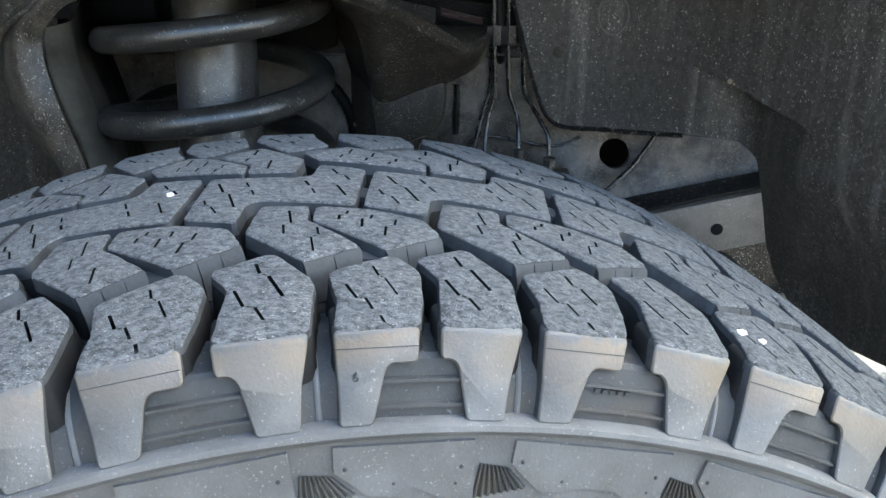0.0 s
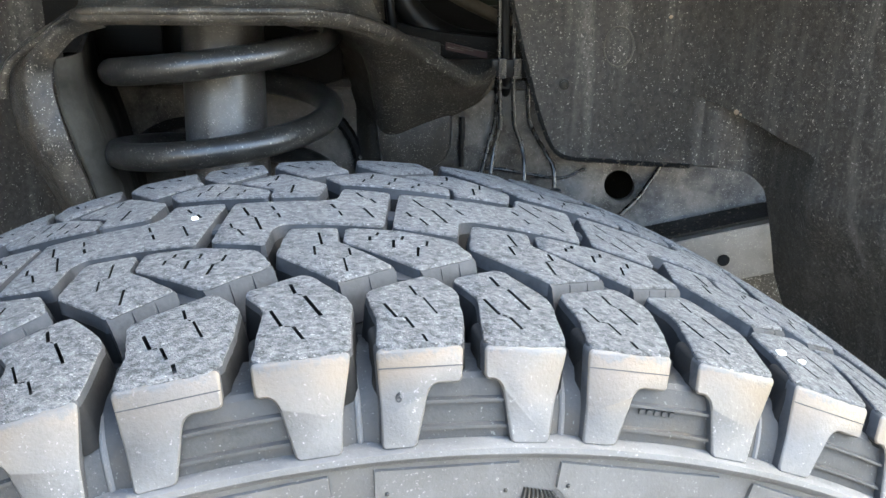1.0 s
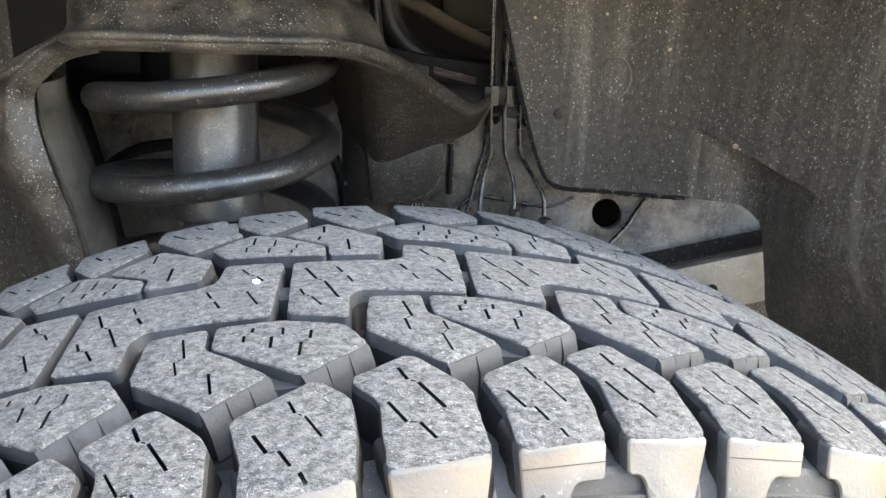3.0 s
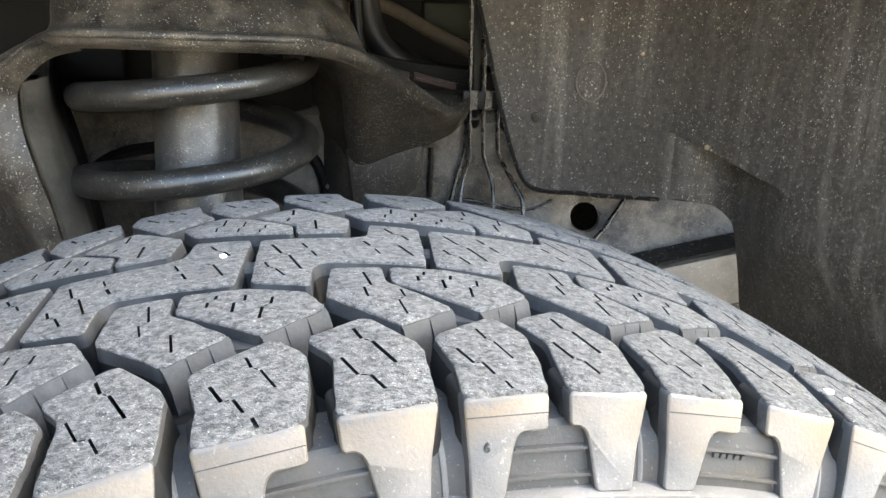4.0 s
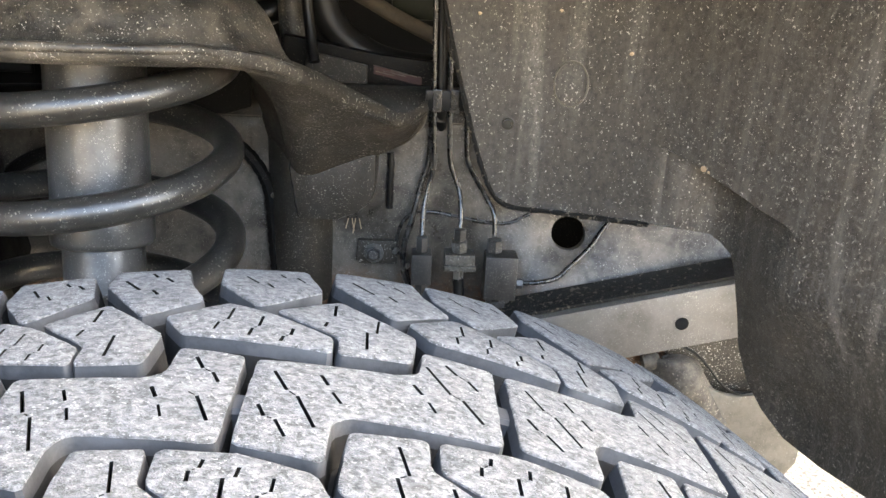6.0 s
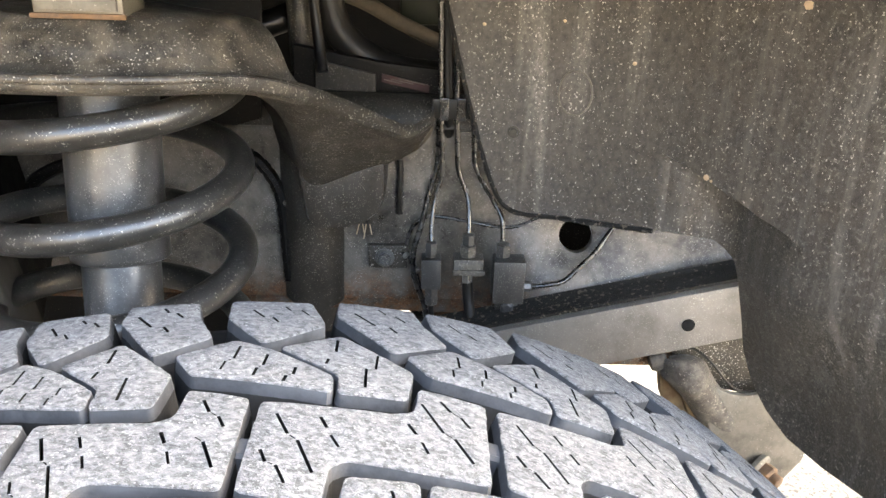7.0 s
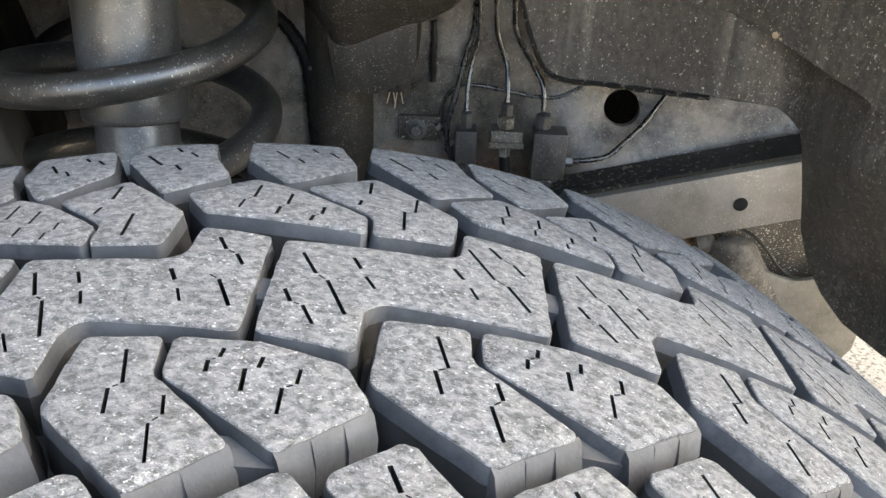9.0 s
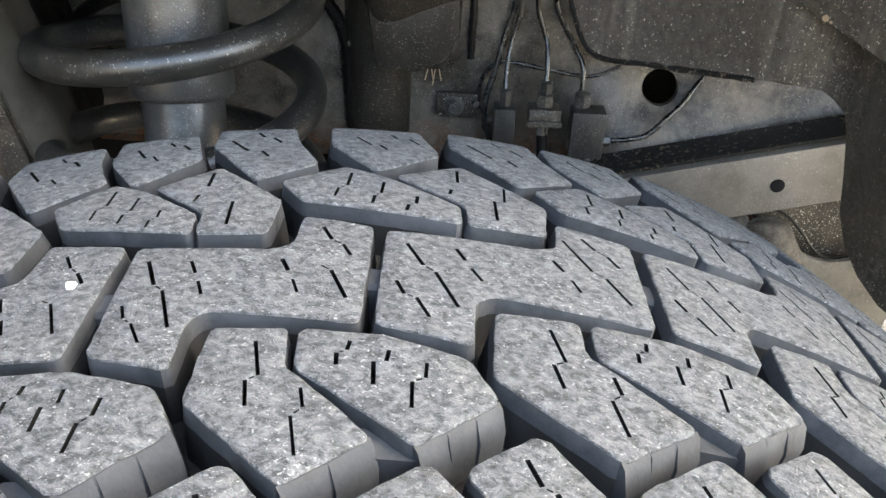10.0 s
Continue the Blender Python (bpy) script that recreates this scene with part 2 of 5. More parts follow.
def shoulder_stain(m):
    """Tan oxidised rubber in a band just below the tread edge."""
    nt = m.node_tree
    n, link = nt.nodes, nt.links.new
    b = n["Principled BSDF"]
    old = b.inputs["Base Color"].links[0].from_socket
    co, sep = n.new("ShaderNodeTexCoord"), n.new("ShaderNodeSeparateXYZ")
    link(co.outputs["Object"], sep.inputs[0])
    flat = n.new("ShaderNodeCombineXYZ")
    link(sep.outputs[0], flat.inputs[0])
    link(sep.outputs[2], flat.inputs[2])
    size = n.new("ShaderNodeVectorMath")
    size.operation = "LENGTH"
    link(flat.outputs[0], size.inputs[0])
    tex = n.new("ShaderNodeTexNoise")
    tex.inputs["Scale"].default_value, tex.inputs["Detail"].default_value = 38, 5
    geo = n.new("ShaderNodeNewGeometry")
    link(geo.outputs["Position"], tex.inputs["Vector"])
    wob = n.new("ShaderNodeMath")
    wob.operation = "MULTIPLY_ADD"
    link(tex.outputs["Fac"], wob.inputs[0])
    wob.inputs[1].default_value = 0.02
    link(size.outputs["Value"], wob.inputs[2])
    r = n.new("ShaderNodeMapRange")
    r.inputs["From Min"].default_value, r.inputs["From Max"].default_value, r.inputs["To Max"].default_value = 0.393, 0.406, 0.9
    link(wob.outputs[0], r.inputs["Value"])
    wide, patch, both = n.new("ShaderNodeTexNoise"), n.new("ShaderNodeMapRange"), n.new("ShaderNodeMath")
    wide.inputs["Scale"].default_value, wide.inputs["Detail"].default_value = 24, 5
    link(geo.outputs["Position"], wide.inputs["Vector"])
    patch.inputs["From Min"].default_value, patch.inputs["From Max"].default_value, patch.inputs["To Min"].default_value = 0.33, 0.56, 0.35
    link(wide.outputs["Fac"], patch.inputs["Value"])
    both.operation = "MULTIPLY"
    link(r.outputs[0], both.inputs[0])
    link(patch.outputs[0], both.inputs[1])
    x = n.new("ShaderNodeMix")
    x.data_type = "RGBA"
    link(both.outputs[0], x.inputs[0])
    link(old, x.inputs[6])
    x.inputs[7].default_value = (0.082, 0.0635, 0.0435, 1)
    # the scuffed grey of the tread reaches a little over the edge
    rag, scuff, edge, y = n.new("ShaderNodeTexNoise"), n.new("ShaderNodeMath"), n.new("ShaderNodeMapRange"), n.new("ShaderNodeMix")
    rag.inputs["Scale"].default_value, rag.inputs["Detail"].default_value, rag.inputs["Roughness"].default_value = 210, 6, 0.7
    link(geo.outputs["Position"], rag.inputs["Vector"])
    scuff.operation = "MULTIPLY_ADD"
    link(rag.outputs["Fac"], scuff.inputs[0])
    scuff.inputs[1].default_value = 0.013
    link(size.outputs["Value"], scuff.inputs[2])
    edge.inputs["From Min"].default_value, edge.inputs["From Max"].default_value, edge.inputs["To Max"].default_value = 0.4045, 0.4065, 0.85
    link(scuff.outputs[0], edge.inputs["Value"])
    y.data_type = "RGBA"
    link(edge.outputs[0], y.inputs[0])
    link(x.outputs[2], y.inputs[6])
    y.inputs[7].default_value = (0.05, 0.0517, 0.0542, 1)
    link(y.outputs[2], b.inputs["Base Color"])


shoulder_stain(SIDE)


def streaks(m, colour, amount):
    """Dried dust run down in upright streaks, thicker towards the rear."""
    nt = m.node_tree
    n, link = nt.nodes, nt.links.new
    b = n["Principled BSDF"]
    old = b.inputs["Base Color"].links[0].from_socket
    geo, mp, tex = n.new("ShaderNodeNewGeometry"), n.new("ShaderNodeMapping"), n.new("ShaderNodeTexNoise")
    mp.inputs["Scale"].default_value = (1, 1, 0.08)
    link(geo.outputs["Position"], mp.inputs["Vector"])
    link(mp.outputs[0], tex.inputs["Vector"])
    tex.inputs["Scale"].default_value, tex.inputs["Detail"].default_value, tex.inputs["Roughness"].default_value = 60, 7, 0.75
    sep, r, k, rear = n.new("ShaderNodeSeparateXYZ"), n.new("ShaderNodeMapRange"), n.new("ShaderNodeMath"), n.new("ShaderNodeMapRange")
    link(geo.outputs["Position"], sep.inputs[0])
    rear.inputs["From Min"].default_value, rear.inputs["From Max"].default_value = 0.22, 0.40
    link(sep.outputs[0], rear.inputs["Value"])
    r.inputs["From Min"].default_value, r.inputs["From Max"].default_value, r.inputs["To Max"].default_value = 0.5, 0.72, amount
    link(tex.outputs["Fac"], r.inputs["Value"])
    dust, speck, both = n.new("ShaderNodeTexNoise"), n.new("ShaderNodeMapRange"), n.new("ShaderNodeMath")
    dust.inputs["Scale"].default_value, dust.inputs["Detail"].default_value, dust.inputs["Roughness"].default_value = 330, 5, 0.7
    link(geo.outputs["Position"], dust.inputs["Vector"])
    speck.inputs["From Min"].default_value, speck.inputs["From Max"].default_value, speck.inputs["To Max"].default_value = 0.54, 0.66, amount
    link(dust.outputs["Fac"], speck.inputs["Value"])
    both.operation = "MAXIMUM"
    link(r.outputs[0], both.inputs[0])
    link(speck.outputs[0], both.inputs[1])
    k.operation = "MULTIPLY"
    link(both.outputs[0], k.inputs[0])
    link(rear.outputs[0], k.inputs[1])
    x = n.new("ShaderNodeMix")
    x.data_type = "RGBA"
    link(k.outputs[0], x.inputs[0])
    link(old, x.inputs[6])
    x.inputs[7].default_value = (*colour, 1)
    link(x.outputs[2], b.inputs["Base Color"])


streaks(LINER, (0.16, 0.149, 0.13), 0.8)


# ---- builders ----
def part(name, bm, mat, parent=None, label="", smooth=False):
    me = bpy.data.meshes.new(name)
    bm.to_mesh(me)
    bm.free()
    for m in mat if isinstance(mat, (list, tuple)) else [mat]:
        me.materials.append(m)
    if smooth:
        for p in me.polygons:
            p.use_smooth = True
        me.set_sharp_from_angle(angle=radians(40))
    ob = new(name, me)
    ob.parent = parent
    return tagged(ob, label)


def empty(name, m=None):
    ob = new(name)
    ob.empty_display_size = 0.02
    if m is not None:
        ob.matrix_basis = m
    return ob


def spline(pts, per=6, closed=False):
    """Catmull-Rom points through pts."""
    p = [Vector(q) for q in pts]
    n = len(p)
    out = []
    for i in range(n if closed else n - 1):
        a, b, c, d = (p[(i + k) % n] if closed else p[min(max(i + k, 0), n - 1)] for k in (-1, 0, 1, 2))
        for j in range(per):
            t = j / per
            out.append(0.5 * (2 * b + (c - a) * t + (2 * a - 5 * b + 4 * c - d) * t * t + (3 * b - a - 3 * c + d) * t**3))
    if not closed:
        out.append(p[-1].copy())
    return out


def tube(bm, pts, radius, segs=12, cap=True):
    """A swept round bar along pts; radius: one number or one per point."""
    rad = radius if isinstance(radius, (list, tuple)) else [radius] * len(pts)
    pts = [Vector(p) for p in pts]
    side = None
    rings = []
    for i, p in enumerate(pts):
        d = (pts[min(i + 1, len(pts) - 1)] - pts[max(i - 1, 0)]).normalized()
        if side is None:
            side = d.orthogonal().normalized()
        side = (side - d * side.dot(d)).normalized()
        up = d.cross(side)
        rings.append([bm.verts.new(p + rad[i] * (side * math.cos(a) + up * math.sin(a))) for a in (2 * math.pi * k / segs for k in range(segs))])
    for r, s in zip(rings, rings[1:]):
        for k in range(segs):
            bm.faces.new((r[k], r[(k + 1) % segs], s[(k + 1) % segs], s[k]))
    if cap:
        bm.faces.new(rings[0][::-1])
        bm.faces.new(rings[-1])
    return bm


def turned(bm, profile, segs, m=None, closed=False):
    """A body turned round the local z axis from (radius, z) pairs."""
    rings = []
    for r, z in profile:
        rings.append([bm.verts.new((r * math.cos(a), r * math.sin(a), z)) for a in (2 * math.pi * (k + 0.5) / segs for k in range(segs))])
    pairs = list(zip(rings, rings[1:])) + ([(rings[-1], rings[0])] if closed else [])
    for r, s in pairs:
        for k in range(segs):
            bm.faces.new((r[k], r[(k + 1) % segs], s[(k + 1) % segs], s[k]))
    if not closed:
        bm.faces.new(rings[0][::-1])
        bm.faces.new(rings[-1])
    if m is not None:
        bmesh.ops.transform(bm, matrix=m, verts=[v for r in rings for v in r])
    return bm


def box(bm, lo, hi, bevel=0.0, m=None):
    lo, hi = Vector(lo), Vector(hi)
    made = bmesh.ops.create_cube(bm, size=1.0)
    vs = made["verts"]
    for v in vs:
        v.co = Vector((lo[k] + (v.co[k] + 0.5) * (hi[k] - lo[k]) for k in range(3)))
    if m is not None:
        bmesh.ops.transform(bm, matrix=m, verts=vs)
    if bevel:
        bmesh.ops.bevel(bm, geom=list({e for v in vs for e in v.link_edges}), offset=bevel, segments=2, affect="EDGES", profile=0.6)
    return bm


def prism(bm, outline, y0, y1, bevel=0.0):
    """An (x, z) outline drawn out from y0 to y1."""
    a = [bm.verts.new((x, y0, z)) for x, z in outline]
    b = [bm.verts.new((x, y1, z)) for x, z in outline]
    n = len(a)
    faces = [bm.faces.new(a), bm.faces.new(b[::-1])] + [bm.faces.new((a[i], b[i], b[(i + 1) % n], a[(i + 1) % n])) for i in range(n)]
    bmesh.ops.recalc_face_normals(bm, faces=faces)
    if bevel:
        bmesh.ops.bevel(bm, geom=list({e for f in faces for e in f.edges}), offset=bevel, segments=2, affect="EDGES", profile=0.6)
    return bm


def loft(rows, per_u=5, per_v=5, thick=0.003):
    """A bent sheet of even thickness through rows of points."""
    fine = [spline(r, per_u) for r in rows]
    cols = [spline([r[k] for r in fine], per_v) for k in range(len(fine[0]))]
    nu, nv = len(cols), len(cols[0])
    nrm = [[None] * nv for _ in range(nu)]
    for i in range(nu):
        for j in range(nv):
            du = cols[min(i + 1, nu - 1)][j] - cols[max(i - 1, 0)][j]
            dv = cols[i][min(j + 1, nv - 1)] - cols[i][max(j - 1, 0)]
            c = du.cross(dv)
            nrm[i][j] = c.normalized() if c.length > 1e-12 else Vector((0, -1, 0))
    bm = bmesh.new()
    front = [[bm.verts.new(cols[i][j]) for j in range(nv)] for i in range(nu)]
    back = [[bm.verts.new(cols[i][j] - nrm[i][j] * thick) for j in range(nv)] for i in range(nu)]
    for i in range(nu - 1):
        for j in range(nv - 1):
            bm.faces.new((front[i][j], front[i + 1][j], front[i + 1][j + 1], front[i][j + 1]))
            bm.faces.new((back[i][j], back[i][j + 1], back[i + 1][j + 1], back[i + 1][j]))
    rim = [(i, 0) for i in range(nu)] + [(nu - 1, j) for j in range(1, nv)] + [(i, nv - 1) for i in range(nu - 2, -1, -1)] + [(0, j) for j in range(nv - 2, 0, -1)]
    for (a, b), (c, d) in zip(rim, rim[1:] + rim[:1]):
        bm.faces.new((front[a][b], back[a][b], back[c][d], front[c][d]))
    bmesh.ops.recalc_face_normals(bm, faces=bm.faces[:])
    return bm


def inside(p, poly):
    x, y = p
    hit = False
    for (x0, y0), (x1, y1) in zip(poly, poly[1:] + poly[:1]):
        if (y0 > y) != (y1 > y) and x < (x1 - x0) * (y - y0) / (y1 - y0) + x0:
            hit = not hit
    return hit


def area(poly):
    return 0.5 * sum(a[0] * b[1] - b[0] * a[1] for a, b in zip(poly, poly[1:] + poly[:1]))


def offset(poly, d):
    """The anticlockwise outline moved outwards by d."""
    out = []
    n = len(poly)
    for i in range(n):
        p, q, r = Vector(poly[i - 1]), Vector(poly[i]), Vector(poly[(i + 1) % n])
        a, b = (q - p).normalized(), (r - q).normalized()
        na, nb = Vector((a.y, -a.x)), Vector((b.y, -b.x))
        k = max(1 + na.dot(nb), 0.5)
        out.append(tuple(q + (na + nb) * (d / k)))
    return out


def soften(poly, cut):
    """Corners cut back a little, twice, so that they are round."""
    for share in (1.0, 0.35):
        out = []
        n = len(poly)
        for i in range(n):
            p, q, r = Vector(poly[i - 1]), Vector(poly[i]), Vector(poly[(i + 1) % n])
            c1, c2 = min(cut * share, (p - q).length * 0.3), min(cut * share, (r - q).length * 0.3)
            out += [tuple(q + (p - q).normalized() * c1), tuple(q + (r - q).normalized() * c2)]
        poly = out
    return poly


def slit(path, w):
    """The outline of a thin cut along a path."""
    pts = [Vector(p) for p in path]
    left, right = [], []
    for i, p in enumerate(pts):
        d = (pts[min(i + 1, len(pts) - 1)] - pts[max(i - 1, 0)]).normalized()
        s = Vector((-d.y, d.x)) * (w / 2)
        left.append(tuple(p + s))
        right.append(tuple(p - s))
    out = right + left[::-1]
    return out if area(out) > 0 else out[::-1]


def panel(outline, holes, step, seed=1, creases=()):
    """Triangles that fill an outline around holes: points and index triples."""
    from mathutils.geometry import delaunay_2d_cdt
    rnd = random.Random(seed)
    pts, edges = [], []
    for loop in [outline, *holes]:
        k = len(pts)
        pts += [Vector(p) for p in loop]
        edges += [(k + i, k + (i + 1) % len(loop)) for i in range(len(loop))]
    for line in creases:
        k = len(pts)
        pts += [Vector(p) for p in line]
        edges += [(k + i, k + i + 1) for i in range(len(line) - 1)]
    xs, ys = [p[0] for p in outline], [p[1] for p in outline]
    core = offset(outline, -step * 0.35)
    x = min(xs) + step / 2
    while x < max(xs):
        y = min(ys) + step / 2
        while y < max(ys):
            q = (x + rnd.uniform(-0.2, 0.2) * step, y + rnd.uniform(-0.2, 0.2) * step)
            if inside(q, core) and not any(inside(q, h) for h in holes):
                pts.append(Vector(q))
            y += step
        x += step
    vs, _, fs, *_ = delaunay_2d_cdt(pts, edges, [], 0, 1e-7)
    keep = []
    for f in fs:
        c = sum((vs[i] for i in f), Vector((0, 0))) / len(f)
        if inside(c, outline) and not any(inside(c, h) for h in holes):
            keep.append(f)
    return vs, keep


# ---- ground and the vehicle's shell ----
bm = bmesh.new()
bmesh.ops.create_grid(bm, x_segments=4, y_segments=4, size=400)
tagged(part("ground", bm, GROUND), "pale speckled concrete ground in sunlight", "ground", kind="structure")

# unseen slab for the vehicle overhead, placed to keep skylight off the well
bm = bmesh.new()
box(bm, (-1.4, 0.06, 0.985), (2.6, 1.75, 1.02), 0.004)
tagged(part("ceiling", bm, BODY), "unseen dark slab for the vehicle above, blocks skylight", "ceiling", kind="structure")
bm = bmesh.new()
box(bm, (-1.4, 0.74, 0.66), (0.8, 0.78, 0.984), 0.004)
tagged(part("wall_inner", bm, BODY), "dark inner side of the engine bay", "wall", kind="structure")

# unseen block for the vehicle's body, added to shade the ground outside
bm = bmesh.new()
box(bm, (-1.3, 0.16, 1.022), (3.2, 1.72, 1.80), 0.08)
tagged(part("wall_body", bm, BODY), "unseen dark block for the vehicle body, casts shade", "body", kind="structure")
# unseen plain wall, added opposite the wheel to bounce light into the well
bm = bmesh.new()
box(bm, (-9.0, -2.5, -0.02), (9.0, -2.2, 1.35), 0.01)
tagged(part("wall_bounce", bm, PLASTER), "unseen low beige wall added to bounce light in", "wall", kind="structure")
# unseen dark wall, added to cut the light from ahead of the vehicle
bm = bmesh.new()
box(bm, (-1.9, -2.19, -0.02), (-1.6, 6.0, 3.0), 0.01)
tagged(part("wall_shade", bm, DARK), "unseen dark wall ahead, added to cut light", "wall", kind="structure")
# ---- wheel-well liner ----
PLAN = [Vector(p) for p in ((0.06, 0.425), (0.10, 0.415), (0.15, 0.402), (0.20, 0.383), (0.25, 0.352), (0.285, 0.315), (0.32, 0.268), (0.36, 0.205), (0.40, 0.13), (0.43, 0.05), (0.45, -0.05), (0.46, -0.15))]
RUN = [0.0]
for a, b in zip(PLAN, PLAN[1:]):
    RUN.append(RUN[-1] + (b - a).length)


def on_plan(w):
    w = min(max(w, 0), RUN[-1] - 1e-6)
    i = max(k for k in range(len(RUN) - 1) if RUN[k] <= w)
    t = (w - RUN[i]) / (RUN[i + 1] - RUN[i])
    a, b, c, d = (PLAN[min(max(i + k, 0), len(PLAN) - 1)] for k in (-1, 0, 1, 2))
    p = 0.5 * (2 * b + (c - a) * t + (2 * a - 5 * b + 4 * c - d) * t * t + (3 * b - a - 3 * c + d) * t**3)
    e = (c - b).normalized()
    return p, Vector((e.y, -e.x))


def wheel_liner():
    edge = [(0.022, 0.98), (0.034, 0.915), (0.054, 0.838), (0.070, 0.785), (0.081, 0.757), (0.090, 0.746), (0.104, 0.742), (0.16, 0.744), (0.212, 0.748), (0.232, 0.748), (0.245, 0.7465), (0.254, 0.743), (0.262, 0.737), (0.268, 0.729),
            (0.2738, 0.718), (0.283, 0.704), (0.295, 0.684), (0.3095, 0.664), (0.327, 0.647), (0.349, 0.634), (0.378, 0.628), (0.42, 0.626), (0.47, 0.60), (0.53, 0.55), (0.56, 0.50), (0.565, 0.982), (0.4, 0.982), (0.1, 0.982)]
    if area(edge) < 0:
        edge = edge[::-1]
    # a recess below a slanting ledge, between two folds
    def ledge(w, low):
        return 0.8075 - (w - 0.208) * 0.30 - (0.0015 if low else 0)

    folds = [[(0.208, 0.7495), (0.208, 0.78), (0.208, ledge(0.208, True) - 0.001)], [(0.222, 0.75), (0.222, 0.775), (0.222, ledge(0.222, True) - 0.001)], [(0.229, 0.75), (0.229, 0.775), (0.229, ledge(0.229, True) - 0.001)], [(0.236, 0.75), (0.236, 0.77), (0.236, ledge(0.236, True) - 0.001)], [(0.243, 0.75), (0.243, 0.77), (0.243, ledge(0.243, True) - 0.001)], [(0.2115, 0.75), (0.2115, 0.78), (0.2115, ledge(0.2115, True) - 0.001)]]
    folds += [[(w, ledge(w, low)) for w in (0.21, 0.222, 0.235, 0.25, 0.265, 0.28, 0.295, 0.31)] for low in (False, True)]
    vs, fs = panel(edge, [], 0.009, 3, folds)

    def relief(w, z):
        h = 0.0
        if w > 0.2075 and z < ledge(w, True) + 1e-5:
            fade = min(1, max(0, (0.318 - w) / 0.06)) * min(1, max(0, (z - 0.66) / 0.05))
            turn = min(1, max(0, (w - 0.218) / 0.030))
            h -= (0.0038 * min(1, (w - 0.2075) / 0.004) + 0.019 * turn * turn * (3 - 2 * turn)) * fade
        return h + 0.0012 * math.sin(23 * w + 9 * z)

    def sweep(w, z):
        """How far the lower skirt leans back, inwards and down."""
        k = min(1, max(0, (0.742 - z) / 0.085)) * min(1, max(0, (w - 0.236) / 0.03)) * min(1, max(0, (0.47 - w) / 0.12))
        return 0.078 * k * k * (3 - 2 * k)

    bm = bmesh.new()
    front, back = [], []
    for v in vs:
        p, nrm = on_plan(v.x)
        q = p + nrm * relief(v.x, v.y)
        lean = Vector((0.32, 0.82, -0.45)) * sweep(v.x, v.y)
        q = Vector((q.x, q.y, v.y)) + lean
        front.append(bm.verts.new(q))
        back.append(bm.verts.new(q - Vector((nrm.x, nrm.y, 0)) * 0.0035))
    count = {}
    for f in fs:
        bm.faces.new([front[i] for i in f])
        bm.faces.new([back[i] for i in f[::-1]])
        for a, b in zip(f, list(f[1:]) + [f[0]]):
            count[(a, b)] = 1
    for a, b in count:
        if (b, a) not in count:
            bm.faces.new((front[a], back[a], back[b], front[b]))
    bmesh.ops.recalc_face_normals(bm, faces=bm.faces[:])
    liner = tagged(part("wheel_liner", bm, LINER, smooth=True), "dusty black plastic wheel-well liner behind the tyre", "liner")
    # rough trimmed rim along the front and lower edge
    rim = []
    for w, z in ((0.022, 0.98), (0.034, 0.915), (0.054, 0.838), (0.070, 0.785), (0.081, 0.757), (0.090, 0.746), (0.104, 0.742), (0.13, 0.743), (0.16, 0.744), (0.19, 0.7465), (0.207, 0.748)):
        p, nrm = on_plan(w)
        rim.append((p.x + nrm.x * 0.0004, p.y + nrm.y * 0.0004, z))
    rim = spline(rim, 8)
    rnd = random.Random(21)
    part("rim", tube(bmesh.new(), rim, [0.0021 + rnd.uniform(-0.0004, 0.0004) for _ in rim], 8), GRIME, liner, "rough dirty trimmed rim", True)
    # a stud and a moulded ring
    p, nrm = on_plan(0.092)
    way = Vector((nrm.x, nrm.y, 0))
    bm = turned(bmesh.new(), [(0.0048, -0.002), (0.0048, 0.0012), (0.0034, 0.0016), (0.0032, 0.0045), (0.001, 0.005)], 14, Matrix.Translation((p.x, p.y, 0.808)) @ way.to_track_quat("Z", "Y").to_matrix().to_4x4())
    part("stud", bm, CHEEK, liner, "small plastic stud", True)
    p, nrm = on_plan(0.137)
    way = Vector((nrm.x, nrm.y, 0))
    m = Matrix.Translation((p.x, p.y, 0.842)) @ way.to_track_quat("Z", "Y").to_matrix().to_4x4()
    ring = [m @ Vector((0.0125 * math.cos(a), 0.0165 * math.sin(a), 0.0003)) for a in (2 * math.pi * k / 40 for k in range(40))]
    part("moulded_ring", tube(bmesh.new(), ring + ring[:1], 0.0008, 6, False), PLATE, liner, "thin raised moulding ring", True)
    # dried mud and litter stuck to the liner
    rnd = random.Random(8)
    for w, z, size in ((0.2945, 0.919, 0.0042), (0.125, 0.893, 0.0013), (0.066, 0.887, 0.0014), (0.178, 0.868, 0.0016), (0.285, 0.845, 0.0015), (0.2435, 0.7985, 0.0026), (0.2475, 0.797, 0.0017)):
        p, nrm = on_plan(w)
        way = Vector((nrm.x, nrm.y, 0))
        turn = way.to_track_quat("Z", "Y").to_matrix()
        bm = bmesh.new()
        bmesh.ops.create_icosphere(bm, subdivisions=2, radius=size)
        for v in bm.verts:
            k = 1 + 0.35 * noise.noise(v.co * 900 + Vector((w * 99, 0, 0)))
            v.co = Vector((p.x, p.y, z)) + turn @ Vector((v.co.x * k, v.co.y * k * rnd.uniform(0.8, 0.95), v.co.z * 0.3))
        tagged(part("mud_fleck", bm, TWIG, smooth=True), "dried tan mud fleck stuck to the liner", "mud", "mud flecks on the liner")


wheel_liner()

rows = [[(-0.30, 0.42, z), (-0.36, 0.36, z), (-0.42, 0.26, z), (-0.47, 0.1, z), (-0.48, -0.12, z)] for z in (0.45, 0.75, 0.983)]
